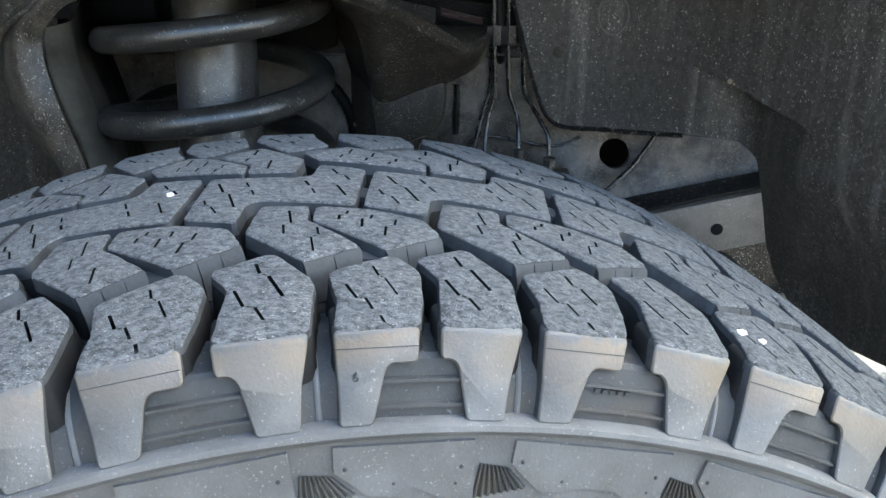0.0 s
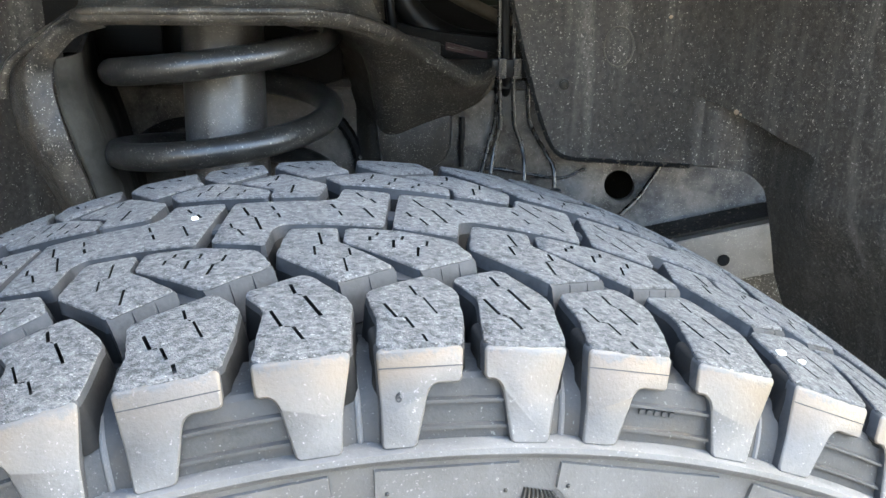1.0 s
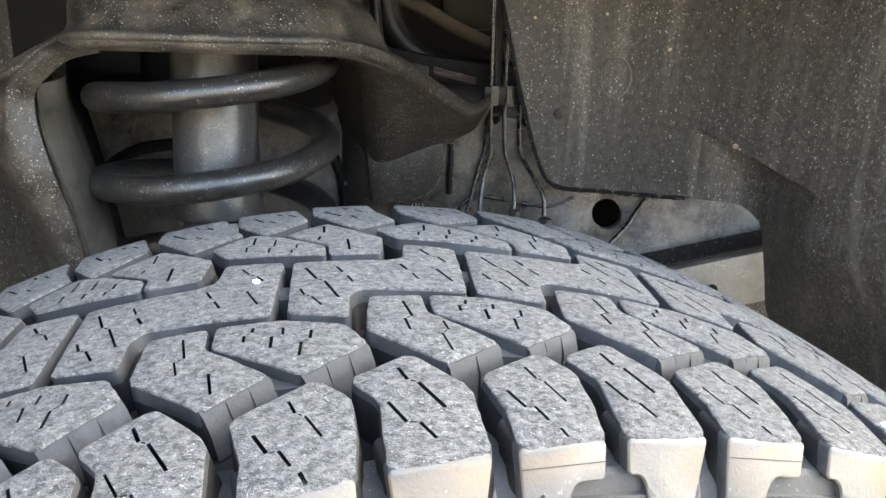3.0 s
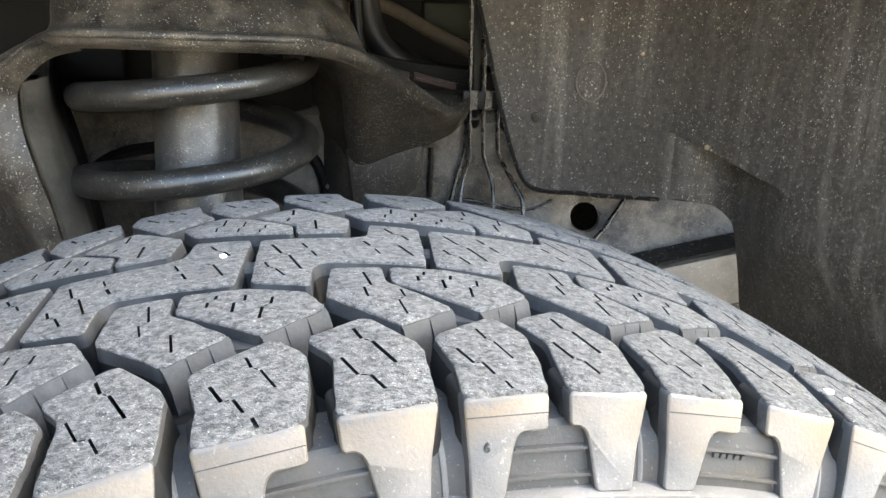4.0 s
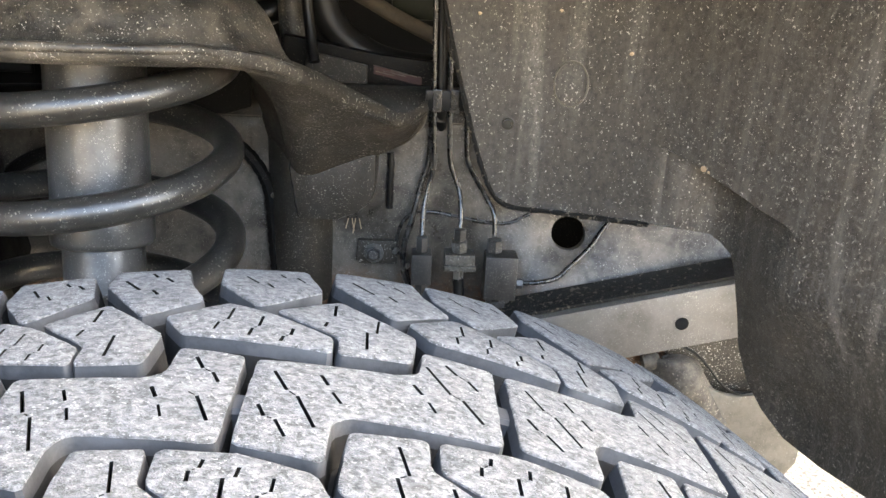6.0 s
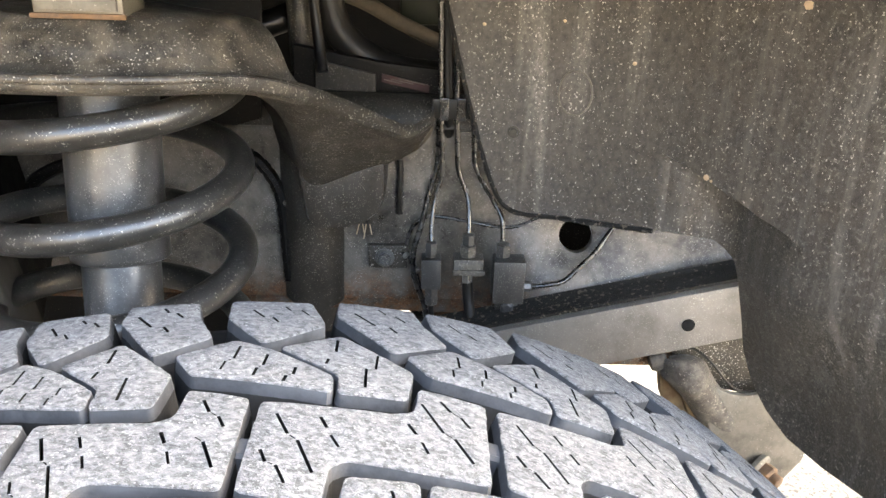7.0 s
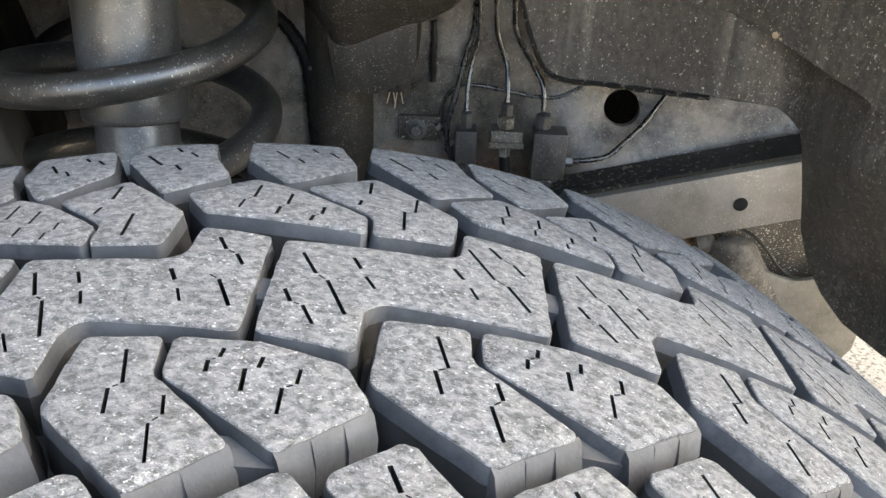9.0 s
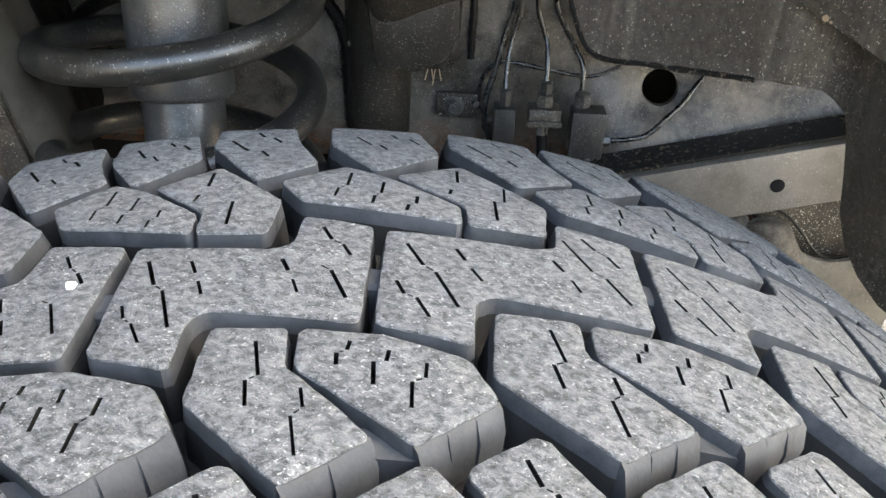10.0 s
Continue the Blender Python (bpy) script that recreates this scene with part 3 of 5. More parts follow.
tagged(part("wheel_liner", loft(rows, 4, 3), LINER, smooth=True), "dusty black plastic liner ahead of the tyre", "liner")

# ---- frame rail with its hole ----
def frame_rail():
    outline = [(-0.62, 0.645), (0.155, 0.634), (0.19, 0.60), (0.60, 0.60), (0.60, 0.802), (-0.62, 0.802)]
    hole = [(0.2135 + 0.0145 * math.cos(a), 0.7055 + 0.0135 * math.sin(a)) for a in (2 * math.pi * k / 28 for k in range(28))]
    vs, fs = panel(outline, [hole], 0.011, 5)
    bm = bmesh.new()
    made, ring_y = [], []
    for v in vs:
        d = (Vector(v) - Vector((0.2135, 0.7055))).length
        dish = 0.007 * max(0, 1 - max(0, d - 0.0145) / 0.024) ** 2
        sag = 0.0026 * noise.noise(Vector((v.x * 13, v.y * 13, 0.3))) + 0.0005 * noise.noise(Vector((v.x * 60, v.y * 60, 1.3)))
        # aft of the junction blocks the side leans out towards its foot
        k = min(1, max(0, (v.x - 0.125) / 0.06))
        lean = k * k * (3 - 2 * k) * (0.44 * min(0.0, max(-0.075, v.y - 0.73)) + 1.2 * max(0.0, v.y - 0.73) ** 2 - 2.0 * max(0.0, 0.668 - v.y) ** 2)
        made.append(bm.verts.new((v.x, 0.45 + dish + sag + lean, v.y)))
        if abs(d - 0.0145) < 0.0016:
            ring_y.append(made[-1].co.y)
    for f in fs:
        bm.faces.new([made[i] for i in f])
    lip = sum(ring_y) / max(1, len(ring_y))
    rim = [bm.verts.new((x, lip + 0.5 * (z - 0.7055), z)) for x, z in hole]
    deep = [bm.verts.new((x, lip + 0.006 + 0.5 * (z - 0.7055), z)) for x, z in hole]
    for k in range(28):
        bm.faces.new((rim[k], deep[k], deep[(k + 1) % 28], rim[(k + 1) % 28]))
    bmesh.ops.recalc_face_normals(bm, faces=bm.faces[:])
    rail = tagged(part("frame_rail", bm, FRAME, smooth=True), "glossy black painted steel frame rail with a round hole", "frame rail")
    # inside of the rail, coloured near-black as shade seen through the hole
    bm = bmesh.new()
    for lo, hi in (((-0.62, 0.471, 0.8175), (0.60, 0.56, 0.8202)), ((-0.62, 0.456, 0.636), (0.15, 0.56, 0.64)), ((0.19, 0.44, 0.597), (0.60, 0.56, 0.60)), ((-0.62, 0.557, 0.60), (0.60, 0.56, 0.8175))):
        box(bm, lo, hi)
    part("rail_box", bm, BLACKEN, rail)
    # rolled upper edge; its darker colour paints in the bay's dark reflection
    rows = [[(x, 0.4475 + 0.004 * max(0, x - 0.125) / 0.1 + 0.022 * (1 - math.cos(a)) + 0.0015 * noise.noise(Vector((x * 13, 9.0, 0.3))), 0.797 + 0.0225 * math.sin(a)) for a in (0.0, 0.35, 0.8, 1.2, 1.57)] for x in (-0.62, -0.4, -0.25, -0.15, -0.05, 0.0, 0.05, 0.1, 0.125, 0.2, 0.3, 0.6)]
    part("rolled_edge", loft(rows, 3, 3, 0.002), DULL, rail, "rolled upper edge, darkened for the bay's reflection", True)
    # welded seam that runs down the face
    seam = spline([(-0.066, 0.449, 0.772), (-0.055, 0.448, 0.763), (-0.045, 0.448, 0.748), (-0.0395, 0.448, 0.731), (-0.0375, 0.448, 0.706), (-0.0365, 0.448, 0.68), (-0.035, 0.448, 0.658)], 8)
    part("seam", tube(bmesh.new(), seam, [0.0056 + 0.0007 * math.sin(2.1 * k) * math.sin(0.7 * k) for k in range(len(seam))], 8), BLACKEN, rail, "dark sealed seam", True)
    seam = spline([(-0.262, 0.449, 0.668), (-0.262, 0.448, 0.70), (-0.258, 0.448, 0.722), (-0.248, 0.448, 0.742), (-0.225, 0.448, 0.756), (-0.20, 0.448, 0.762), (-0.165, 0.448, 0.765)], 8)
    part("seam", tube(bmesh.new(), seam, 0.0056, 8), BLACKEN, rail, "dark sealed seam", True)
    part("weld_knob", turned(bmesh.new(), [(0.003, 0), (0.003, 0.004), (0.0015, 0.006)], 10, Matrix.Translation((-0.036, 0.448, 0.731)) @ pose(0, 0, 0, 90)), FRAME, rail, "small weld knob")
    return rail


frame_rail()

# ---- lower cross rail ----
bm = bmesh.new()
outline = [(0.06, 0.568), (0.40, 0.650), (0.40, 0.702), (0.06, 0.622)]
prism(bm, outline, 0.388, 0.425, 0.004)
cross = tagged(part("cross_rail", bm, RAIL, smooth=True), "dusty grey painted steel cross rail below the frame", "frame rail")
# the hole is a flat black disc, painted for its dark inside
bm = bmesh.new()
m = Matrix.Translation((0.303, 0.3875, 0.651)) @ pose(0, 0, 0, 90)
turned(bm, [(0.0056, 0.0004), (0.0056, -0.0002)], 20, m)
part("hole", bm, SIPE, cross, "black disc for a small round drilled hole")
top = [[(x, 0.393, 0.622 + (x - 0.06) * 0.235 + 0.0015), (x, 0.402, 0.622 + (x - 0.06) * 0.235 + 0.003), (x, 0.411, 0.622 + (x - 0.06) * 0.235 + 0.004), (x, 0.419, 0.622 + (x - 0.06) * 0.235 + 0.007)] for x in (0.06, 0.15, 0.24, 0.33, 0.40)]
part("flange", loft(top, 3, 4, 0.003), GRIME, cross, "dirty black flange along the top", True)

# ---- coil spring ----
COIL = (-0.1293, 0.3282)
LEAN = Vector((-0.0189, 0.1861, 1.0))  # the strut leans inwards towards its top


def strut_axis(z):
    return Vector((COIL[0], COIL[1], 0.8391)) + LEAN * (z - 0.8391)


def coil_spring():
    def turns(first, last):
        pts = []
        for k in range(int(first * 48), int(last * 48) + 1):
            a = 2 * math.pi * k / 48 - math.pi / 2
            pts.append(strut_axis(0.8391 + 0.0597 * k / 48) + Vector((0.0827 * math.cos(a), 0.0827 * math.sin(a), 0)))
        return pts

    spring = tagged(empty("coil_spring", Matrix.Translation(strut_axis(0.70))), "black painted steel coil spring with dusty chips", "spring")
    back = Matrix.Translation(-strut_axis(0.70))
    bm = tube(bmesh.new(), turns(-2.75, 0.62), 0.0102, 18)
    bmesh.ops.transform(bm, matrix=back, verts=bm.verts[:])
    part("coil", bm, SPRING, spring, "", True)
    # rubber pad that the last half turn sits on
    pts = [p + Vector((0, 0, 0.0112)) for p in turns(0.2, 0.62)]
    bm = tube(bmesh.new(), pts, 0.0085, 10)
    bmesh.ops.transform(bm, matrix=back, verts=bm.verts[:])
    part("spring_pad", bm, HOSE, spring, "black rubber pad under the seat", True)


coil_spring()


def shock_absorber():
    foot = strut_axis(0.50)
    m = Matrix.Translation(foot) @ LEAN.normalized().to_track_quat("Z", "Y").to_matrix().to_4x4()
    ob = empty("shock_absorber", m)
    tagged(ob, "grey metal shock absorber standing inside the coil spring", "shock absorber")
    k = LEAN.length

    def up(z):
        return (z - 0.50) * k

    bm = turned(bmesh.new(), [(0.027, up(0.7585)), (0.0316, up(0.759)), (0.0316, up(0.90)), (0.02, up(0.904))], 56)
    part("dust_tube", bm, SHOCK, ob, "satin grey upper tube", True)
    bm = turned(bmesh.new(), [(0.0305, up(0.7355)), (0.0325, up(0.737)), (0.0331, up(0.7395)), (0.0331, up(0.757)), (0.0326, up(0.759)), (0.0310, up(0.7605))], 56)
    part("collar", bm, SHOCK, ob, "dusty collar at the foot of the tube", True)
    bm = turned(bmesh.new(), [(0.0262, 0.0), (0.0262, up(0.732)), (0.0252, up(0.735)), (0.01, up(0.737))], 44)
    part("lower_tube", bm, SHOCK, ob, "", True)


shock_absorber()


# ---- spring tower ----
def spring_tower():
    cx, cy = strut_axis(0.87).xy
    tower = empty("spring_tower", Matrix.Translation((cx, cy, 0.87)))
    tagged(tower, "dusty black pressed-steel spring tower with a rolled lip", "spring tower")
    inv = Matrix.Translation((-cx, -cy, -0.87))

    def add(name, bm, mat=TOWER, label=""):
        bmesh.ops.transform(bm, matrix=inv, verts=bm.verts[:])
        return part(name, bm, mat, tower, label, True)

    # the bell over the spring: columns from the front side round to the rear, lip to crown
    lip = [(-0.209, 0.262, 0.873), (-0.204, 0.238, 0.872), (-0.18, 0.222, 0.876), (-0.12, 0.214, 0.877), (-0.06, 0.220, 0.877), (-0.036, 0.235, 0.8755), (-0.020, 0.252, 0.872), (-0.006, 0.270, 0.866), (0.006, 0.285, 0.859)]
    crown = [(-0.208, 0.302, 0.901), (-0.203, 0.266, 0.902), (-0.178, 0.249, 0.904), (-0.12, 0.242, 0.905), (-0.066, 0.247, 0.905), (-0.047, 0.259, 0.904), (-0.036, 0.274, 0.902), (-0.028, 0.289, 0.900), (-0.021, 0.304, 0.897)]
    mid = Vector((-0.11, 0.33, 0.909))
    rows = [[] for _ in range(9)]
    for b, t in zip(lip, crown):
        b, t = Vector(b), Vector(t)
        out = (b - mid)
        out.z = 0
        out.normalize()
        rows[0].append(b + Vector((0, 0, -0.0085)) - out * 0.003)
        rows[1].append(b + Vector((0, 0, -0.0045)) + out * 0.003)
        rows[2].append(b + Vector((0, 0, 0.002)) + out * 0.0035)
        rows[3].append(b.lerp(t, 0.10) + out * 0.001)
        rows[4].append(b.lerp(t, 0.30) - out * 0.001)
        rows[5].append(b.lerp(t, 0.62) + out * 0.002)
        rows[6].append(b.lerp(t, 0.90) + out * 0.002)
        rows[7].append(t.lerp(mid, 0.10) + Vector((0, 0, 0.002)))
        rows[8].append(t.lerp(mid, 0.7))
    add("bell", loft(rows, 5, 4, 0.0035), label="dusty curved bell over the spring")
    # upper spring seat
    bm = turned(bmesh.new(), [(0.04, 0.880), (0.090, 0.880), (0.092, 0.882), (0.092, 0.886), (0.04, 0.888)], 48, Matrix.Translation((cx, cy, 0)))
    add("spring_seat", bm, DULL, "round upper spring seat")
    # wing to the rear: a hollow folded gusset with an upturned tip
    ridge = [(-0.020, 0.252, 0.869), (-0.006, 0.270, 0.863), (0.006, 0.286, 0.8565), (0.024, 0.314, 0.843), (0.040, 0.335, 0.831), (0.054, 0.353, 0.8205), (0.0645, 0.365, 0.814), (0.074, 0.379, 0.8135), (0.0855, 0.3945, 0.8185)]
    foot = [(-0.018, 0.362, 0.835), (-0.0165, 0.382, 0.808), (-0.0135, 0.401, 0.776), (-0.0056, 0.4145, 0.753), (0.020, 0.412, 0.7655), (0.045, 0.409, 0.778), (0.062, 0.406, 0.787), (0.074, 0.403, 0.7945), (0.0840, 0.398, 0.807)]
    rows = [[] for _ in range(6)]
    for r, f in zip(ridge, foot):
        r, f = Vector(r), Vector(f)
        rows[0].append(r + Vector((0.001, 0.005, 0.0035)))
        rows[1].append(r)
        for n, k in ((2, 0.12), (3, 0.4), (4, 0.72), (5, 1.0)):
            rows[n].append(r.lerp(f, k) + Vector((-0.35, 1, -0.2)) * (0.05 * (r - f).length * math.sin(math.pi * min(1, k * 1.1))))
    add("gusset", loft(rows, 5, 4, 0.0035), DUSK, label="dusty folded gusset with an upturned tip")
    # its inner side, from the fold back to the frame
    fold = [(-0.022, 0.256, 0.866), (-0.021, 0.310, 0.851), foot[0], foot[1], foot[2], foot[3]]
    wall = [(-0.052, 0.300, 0.868), (-0.056, 0.370, 0.858), (-0.055, 0.425, 0.842), (-0.049, 0.447, 0.812), (-0.040, 0.4495, 0.778), (-0.030, 0.4495, 0.748)]
    rows = [[Vector(f).lerp(Vector(w), k) + Vector((0.004, -0.004, -0.003)) * math.sin(math.pi * k) for k in (0.0, 0.06, 0.3, 0.65, 1.0)] for f, w in zip(fold, wall)]
    add("gusset_side", loft(rows, 4, 4, 0.003), DULL, "smooth black inner side of the gusset")
    # rolled bead that runs along the lip and on down the gusset
    bead = spline([(-0.268, 0.253, 0.815), (-0.2635, 0.2495, 0.829), (-0.2535, 0.247, 0.842), (-0.2295, 0.242, 0.857)] + [(x, y - 0.003, z + 0.001) for x, y, z in lip[1:6]] + [(x - 0.001, y - 0.002, z) for x, y, z in ridge], 6)
    add("rolled_bead", tube(bmesh.new(), bead, [0.0034 - 0.0014 * k / len(bead) for k in range(len(bead))], 10), TOWER, "rolled edge bead")
    # bead along the lower edge; tan colour paints its highlight
    edge = spline([Vector(f) + Vector((0, -0.003, 0)) for f in foot[3:]] + [Vector(ridge[-1])], 6)
    add("lower_edge", tube(bmesh.new(), edge, 0.0019, 8), TAN, "lower edge, tan for its highlight")
    # the leg at the front and its pale inner cheek
    rows = [
        [(-0.178, 0.226, 0.866), (-0.182, 0.221, 0.873), (-0.186, 0.228, 0.877)],
        [(-0.200, 0.235, 0.860), (-0.207, 0.230, 0.867), (-0.214, 0.240, 0.8705)],
        [(-0.216, 0.242, 0.849), (-0.226, 0.237, 0.855), (-0.236, 0.248, 0.860)],
        [(-0.229, 0.250, 0.836), (-0.243, 0.244, 0.839), (-0.255, 0.258, 0.848)],
        [(-0.229, 0.248, 0.816), (-0.247, 0.242, 0.812), (-0.268, 0.262, 0.816)],
        [(-0.221, 0.243, 0.787), (-0.240, 0.241, 0.780), (-0.263, 0.262, 0.776)],
        [(-0.212, 0.248, 0.745), (-0.229, 0.249, 0.738), (-0.247, 0.268, 0.731)],
        [(-0.200, 0.260, 0.655), (-0.214, 0.262, 0.650), (-0.230, 0.275, 0.650)],
    ]
    add("leg", loft(rows, 5, 4, 0.004), label="dusty leg of the tower")
    def cheek(near, far, aside, steps=5):
        """A strip from the leg's inner edge inwards, between two depths behind it."""
        rows = []
        for x, y, z in ((-0.2285, 0.252, 0.842), (-0.2275, 0.250, 0.812), (-0.2195, 0.246, 0.786), (-0.2105, 0.251, 0.744), (-0.1985, 0.263, 0.655)):
            line = []
            for k in range(steps):
                d = near + (far - near) * k / (steps - 1)
                line.append((x + aside(d), y + d, z + 0.1 * d))
            rows.append(line)
        return loft(rows, 4, 4, 0.003)

    def turn_in(d):
        return 0.0075 * math.sin(min(1, d / 0.022) * math.pi / 2) - 0.33 * max(0, d - 0.022)

    # one surface in two colours: paled where lit, black deeper in for shade
    add("inner_cheek", cheek(0.0, 0.085, turn_in, 8), CHEEK, "dusty inner cheek of the leg, paled as if lit")
    add("cheek_shade", cheek(0.085, 0.198, turn_in), BLACKEN, "far part of the cheek, black for its shade")
    # rounded stop under the gusset
    bm = prism(bmesh.new(), [(-0.012, 0.722), (0.020, 0.7235), (0.036, 0.730), (0.046, 0.738), (0.0505, 0.752), (0.0515, 0.792), (0.0, 0.772), (-0.02, 0.775)], 0.402, 0.449, 0.009)
    add("stop_box", bm, DULL, "dull brown-black rounded stop under the gusset")
    # half-round column that carries the gusset down to the frame's lower edge
    rows = []
    for z, w, out in ((0.782, 0.036, 0.022), (0.765, 0.036, 0.024), (0.73, 0.036, 0.021), (0.69, 0.037, 0.016), (0.66, 0.036, 0.013), (0.62, 0.036, 0.010), (0.58, 0.035, 0.008)):
        rows.append([(-0.012 - w * 0.72, 0.452, z), (-0.012 - w * 0.56, 0.449 - out * 0.3, z), (-0.012 - w * 0.3, 0.449 - out * 0.85, z), (-0.012, 0.449 - out, z), (-0.012 + w * 0.3, 0.449 - out * 0.8, z), (-0.012 + w * 0.52, 0.449 - out * 0.25, z), (-0.012 + w * 0.6, 0.452, z)])
    # its dark colour paints in the shadow under the gusset
    add("column", loft(rows, 4, 4, 0.003), DULL, "rounded column below the gusset, darkened for its shadow")
    # small upright weld beside the stop
    add("weld_strip", tube(bmesh.new(), spline([(0.0600, 0.448, 0.770), (0.0605, 0.447, 0.755), (0.0598, 0.447, 0.740), (0.0602, 0.4485, 0.722)], 5), [0.0032 - 0.0004 * (k % 3) for k in range(16)], 8), HOSE, "black upright weld")
    # dark sheet added above the arched seam, standing for the tower's shade
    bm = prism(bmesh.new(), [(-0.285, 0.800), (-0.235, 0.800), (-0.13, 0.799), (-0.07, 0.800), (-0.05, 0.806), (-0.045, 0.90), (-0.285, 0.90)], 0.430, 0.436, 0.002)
    add("tower_shade", bm, BLACKEN, "black sheet standing for shade behind the spring")
    # top mount pad
    bm = bmesh.new()
    box(bm, (-0.130, 0.238, 0.906), (-0.081, 0.275, 0.935), 0.003)
    add("mount_pad", bm, GLASSY, "tan dusty mount pad on top")
    bm = bmesh.new()
    box(bm, (-0.127, 0.2355, 0.9098), (-0.084, 0.2385, 0.9228), 0.001)
    add("pad_face", bm, PLATE, "pale scuffed face of the pad")
    bm = bmesh.new()
    box(bm, (-0.131, 0.2365, 0.9055), (-0.080, 0.2385, 0.9085), 0.0008)
    add("pad_rim", bm, RUST, "rusty lower rim of the pad")


spring_tower()


# ---- brake lines ----
def brake_lines():
    def line(pts, r=0.0021, label="thin black steel brake line"):
        return tagged(part("brake_line", tube(bmesh.new(), spline(pts, 7), r, 10), PIPE, smooth=True), label, "brake line", "brake lines on the frame")
    line([(0.088, 0.438, 0.96), (0.091, 0.438, 0.90), (0.093, 0.438, 0.826), (0.095, 0.438, 0.78), (0.0955, 0.438, 0.762), (0.091, 0.436, 0.742), (0.088, 0.43, 0.722), (0.088, 0.424, 0.706)])
    line([(0.101, 0.438, 0.96), (0.104, 0.438, 0.90), (0.106, 0.438, 0.815), (0.108, 0.438, 0.775), (0.110, 0.438, 0.762), (0.117, 0.436, 0.744), (0.119, 0.43, 0.73), (0.119, 0.424, 0.714)])
    line([(0.116, 0.440, 0.96), (0.119, 0.440, 0.90), (0.120, 0.440, 0.815), (0.122, 0.440, 0.775), (0.125, 0.439, 0.763), (0.140, 0.436, 0.738), (0.147, 0.43, 0.725), (0.148, 0.424, 0.702)])
    line([(0.092, 0.444, 0.81), (0.092, 0.444, 0.77), (0.086, 0.442, 0.745), (0.079, 0.437, 0.715), (0.073, 0.433, 0.692), (0.074, 0.43, 0.672), (0.083, 0.428, 0.645), (0.09, 0.42, 0.61)], 0.0026, "dull black line bent down beside the block")
    line([(0.068, 0.444, 0.682), (0.067, 0.445, 0.695), (0.071, 0.446, 0.709), (0.080, 0.446, 0.7185), (0.095, 0.446, 0.7205), (0.120, 0.446, 0.7165), (0.145, 0.446, 0.7125), (0.163, 0.446, 0.7135), (0.180, 0.447, 0.722)], 0.0017)
    line([(0.170, 0.414, 0.6712), (0.186, 0.412, 0.6735), (0.201, 0.414, 0.677), (0.213, 0.420, 0.686), (0.228, 0.430, 0.697), (0.239, 0.440, 0.708), (0.252, 0.445, 0.727), (0.258, 0.446, 0.75)], 0.0021, "thin steel brake line running along the frame")
    # black tubes added to stand for the shade behind the lines
    for x, r in ((0.0985, 0.0052), (0.1275, 0.0068)):
        tagged(part("shade_tube", tube(bmesh.new(), spline([(x - 0.006, 0.4495, 0.96), (x - 0.002, 0.4490, 0.88), (x, 0.4475, 0.825), (x + 0.001, 0.4485, 0.808), (x + 0.002, 0.453, 0.794), (x + 0.003, 0.462, 0.780)], 6), r, 12), HOSE, smooth=True), "black tube standing for shade behind the brake lines", "conduit", "conduits on the frame")
    clip = tagged(part("line_clip", box(bmesh.new(), (0.0865, 0.430, 0.8095), (0.1235, 0.4355, 0.8255), 0.0012), HOSE, smooth=True), "black plastic clip holding the brake lines", "clip")
    for x in (0.0955, 0.1095):
        part("slot", box(bmesh.new(), (x - 0.0035, 0.4285, 0.8085), (x + 0.0035, 0.4305, 0.8265), 0.0006), PIPE, clip, "raised cheek of the clip")
    # left block
    def nut(x, y, z, r, h, mat, parent):
        bm = turned(bmesh.new(), [(r * 0.85, 0), (r, 0.001), (r, h - 0.001), (r * 0.85, h)], 6, Matrix.Translation((x, y, z)))
        part("union_nut", bm, mat, parent, "hexagonal union nut")
    a = tagged(part("junction_block", box(bmesh.new(), (0.080, 0.412, 0.667), (0.0965, 0.430, 0.694), 0.0012), BLOCK, smooth=True), "small dusty black brake junction block", "junction block")
    nut(0.088, 0.421, 0.694, 0.0052, 0.013, BLOCK, a)
    nut(0.089, 0.421, 0.650, 0.0062, 0.017, BLOCK, a)
    part("outlet_pipe", tube(bmesh.new(), spline([(0.089, 0.421, 0.652), (0.0895, 0.420, 0.63), (0.09, 0.415, 0.60)], 5), 0.0026, 10), HOSE, a, "", True)
    b = tagged(part("brass_union", box(bmesh.new(), (0.107, 0.412, 0.680), (0.132, 0.430, 0.695), 0.0015), BRASS, smooth=True), "oily brass brake hose union", "union")
    nut(0.119, 0.421, 0.695, 0.0072, 0.010, BRASS, b)
    nut(0.119, 0.421, 0.705, 0.0055, 0.010, BLOCK, b)
    nut(0.1195, 0.421, 0.669, 0.0048, 0.011, STEEL, b)
    part("flange", box(bmesh.new(), (0.106, 0.410, 0.6815), (0.133, 0.4125, 0.686), 0.0006), BRASS, b)
    part("hose", tube(bmesh.new(), spline([(0.1195, 0.421, 0.671), (0.121, 0.418, 0.655), (0.1235, 0.41, 0.635), (0.127, 0.40, 0.60)], 6), 0.0048, 12), HOSE, b, "short rubber hose", True)
    c = tagged(part("junction_block", box(bmesh.new(), (0.140, 0.404, 0.659), (0.1665, 0.424, 0.697), 0.0014), BLOCK, smooth=True), "square dusty black brake junction block", "junction block")
    nut(0.148, 0.418, 0.697, 0.0066, 0.011, BLOCK, c)
    part("mount_tab", box(bmesh.new(), (0.1435, 0.412, 0.645), (0.1625, 0.418, 0.660), 0.001), BLOCK, c)
    part("mount_bolt", turned(bmesh.new(), [(0.006, 0), (0.006, 0.004), (0.004, 0.0055)], 6, Matrix.Translation((0.1535, 0.412, 0.6525)) @ pose(0, 0, 0, 90)), BLOCK, c, "hexagonal bolt head")
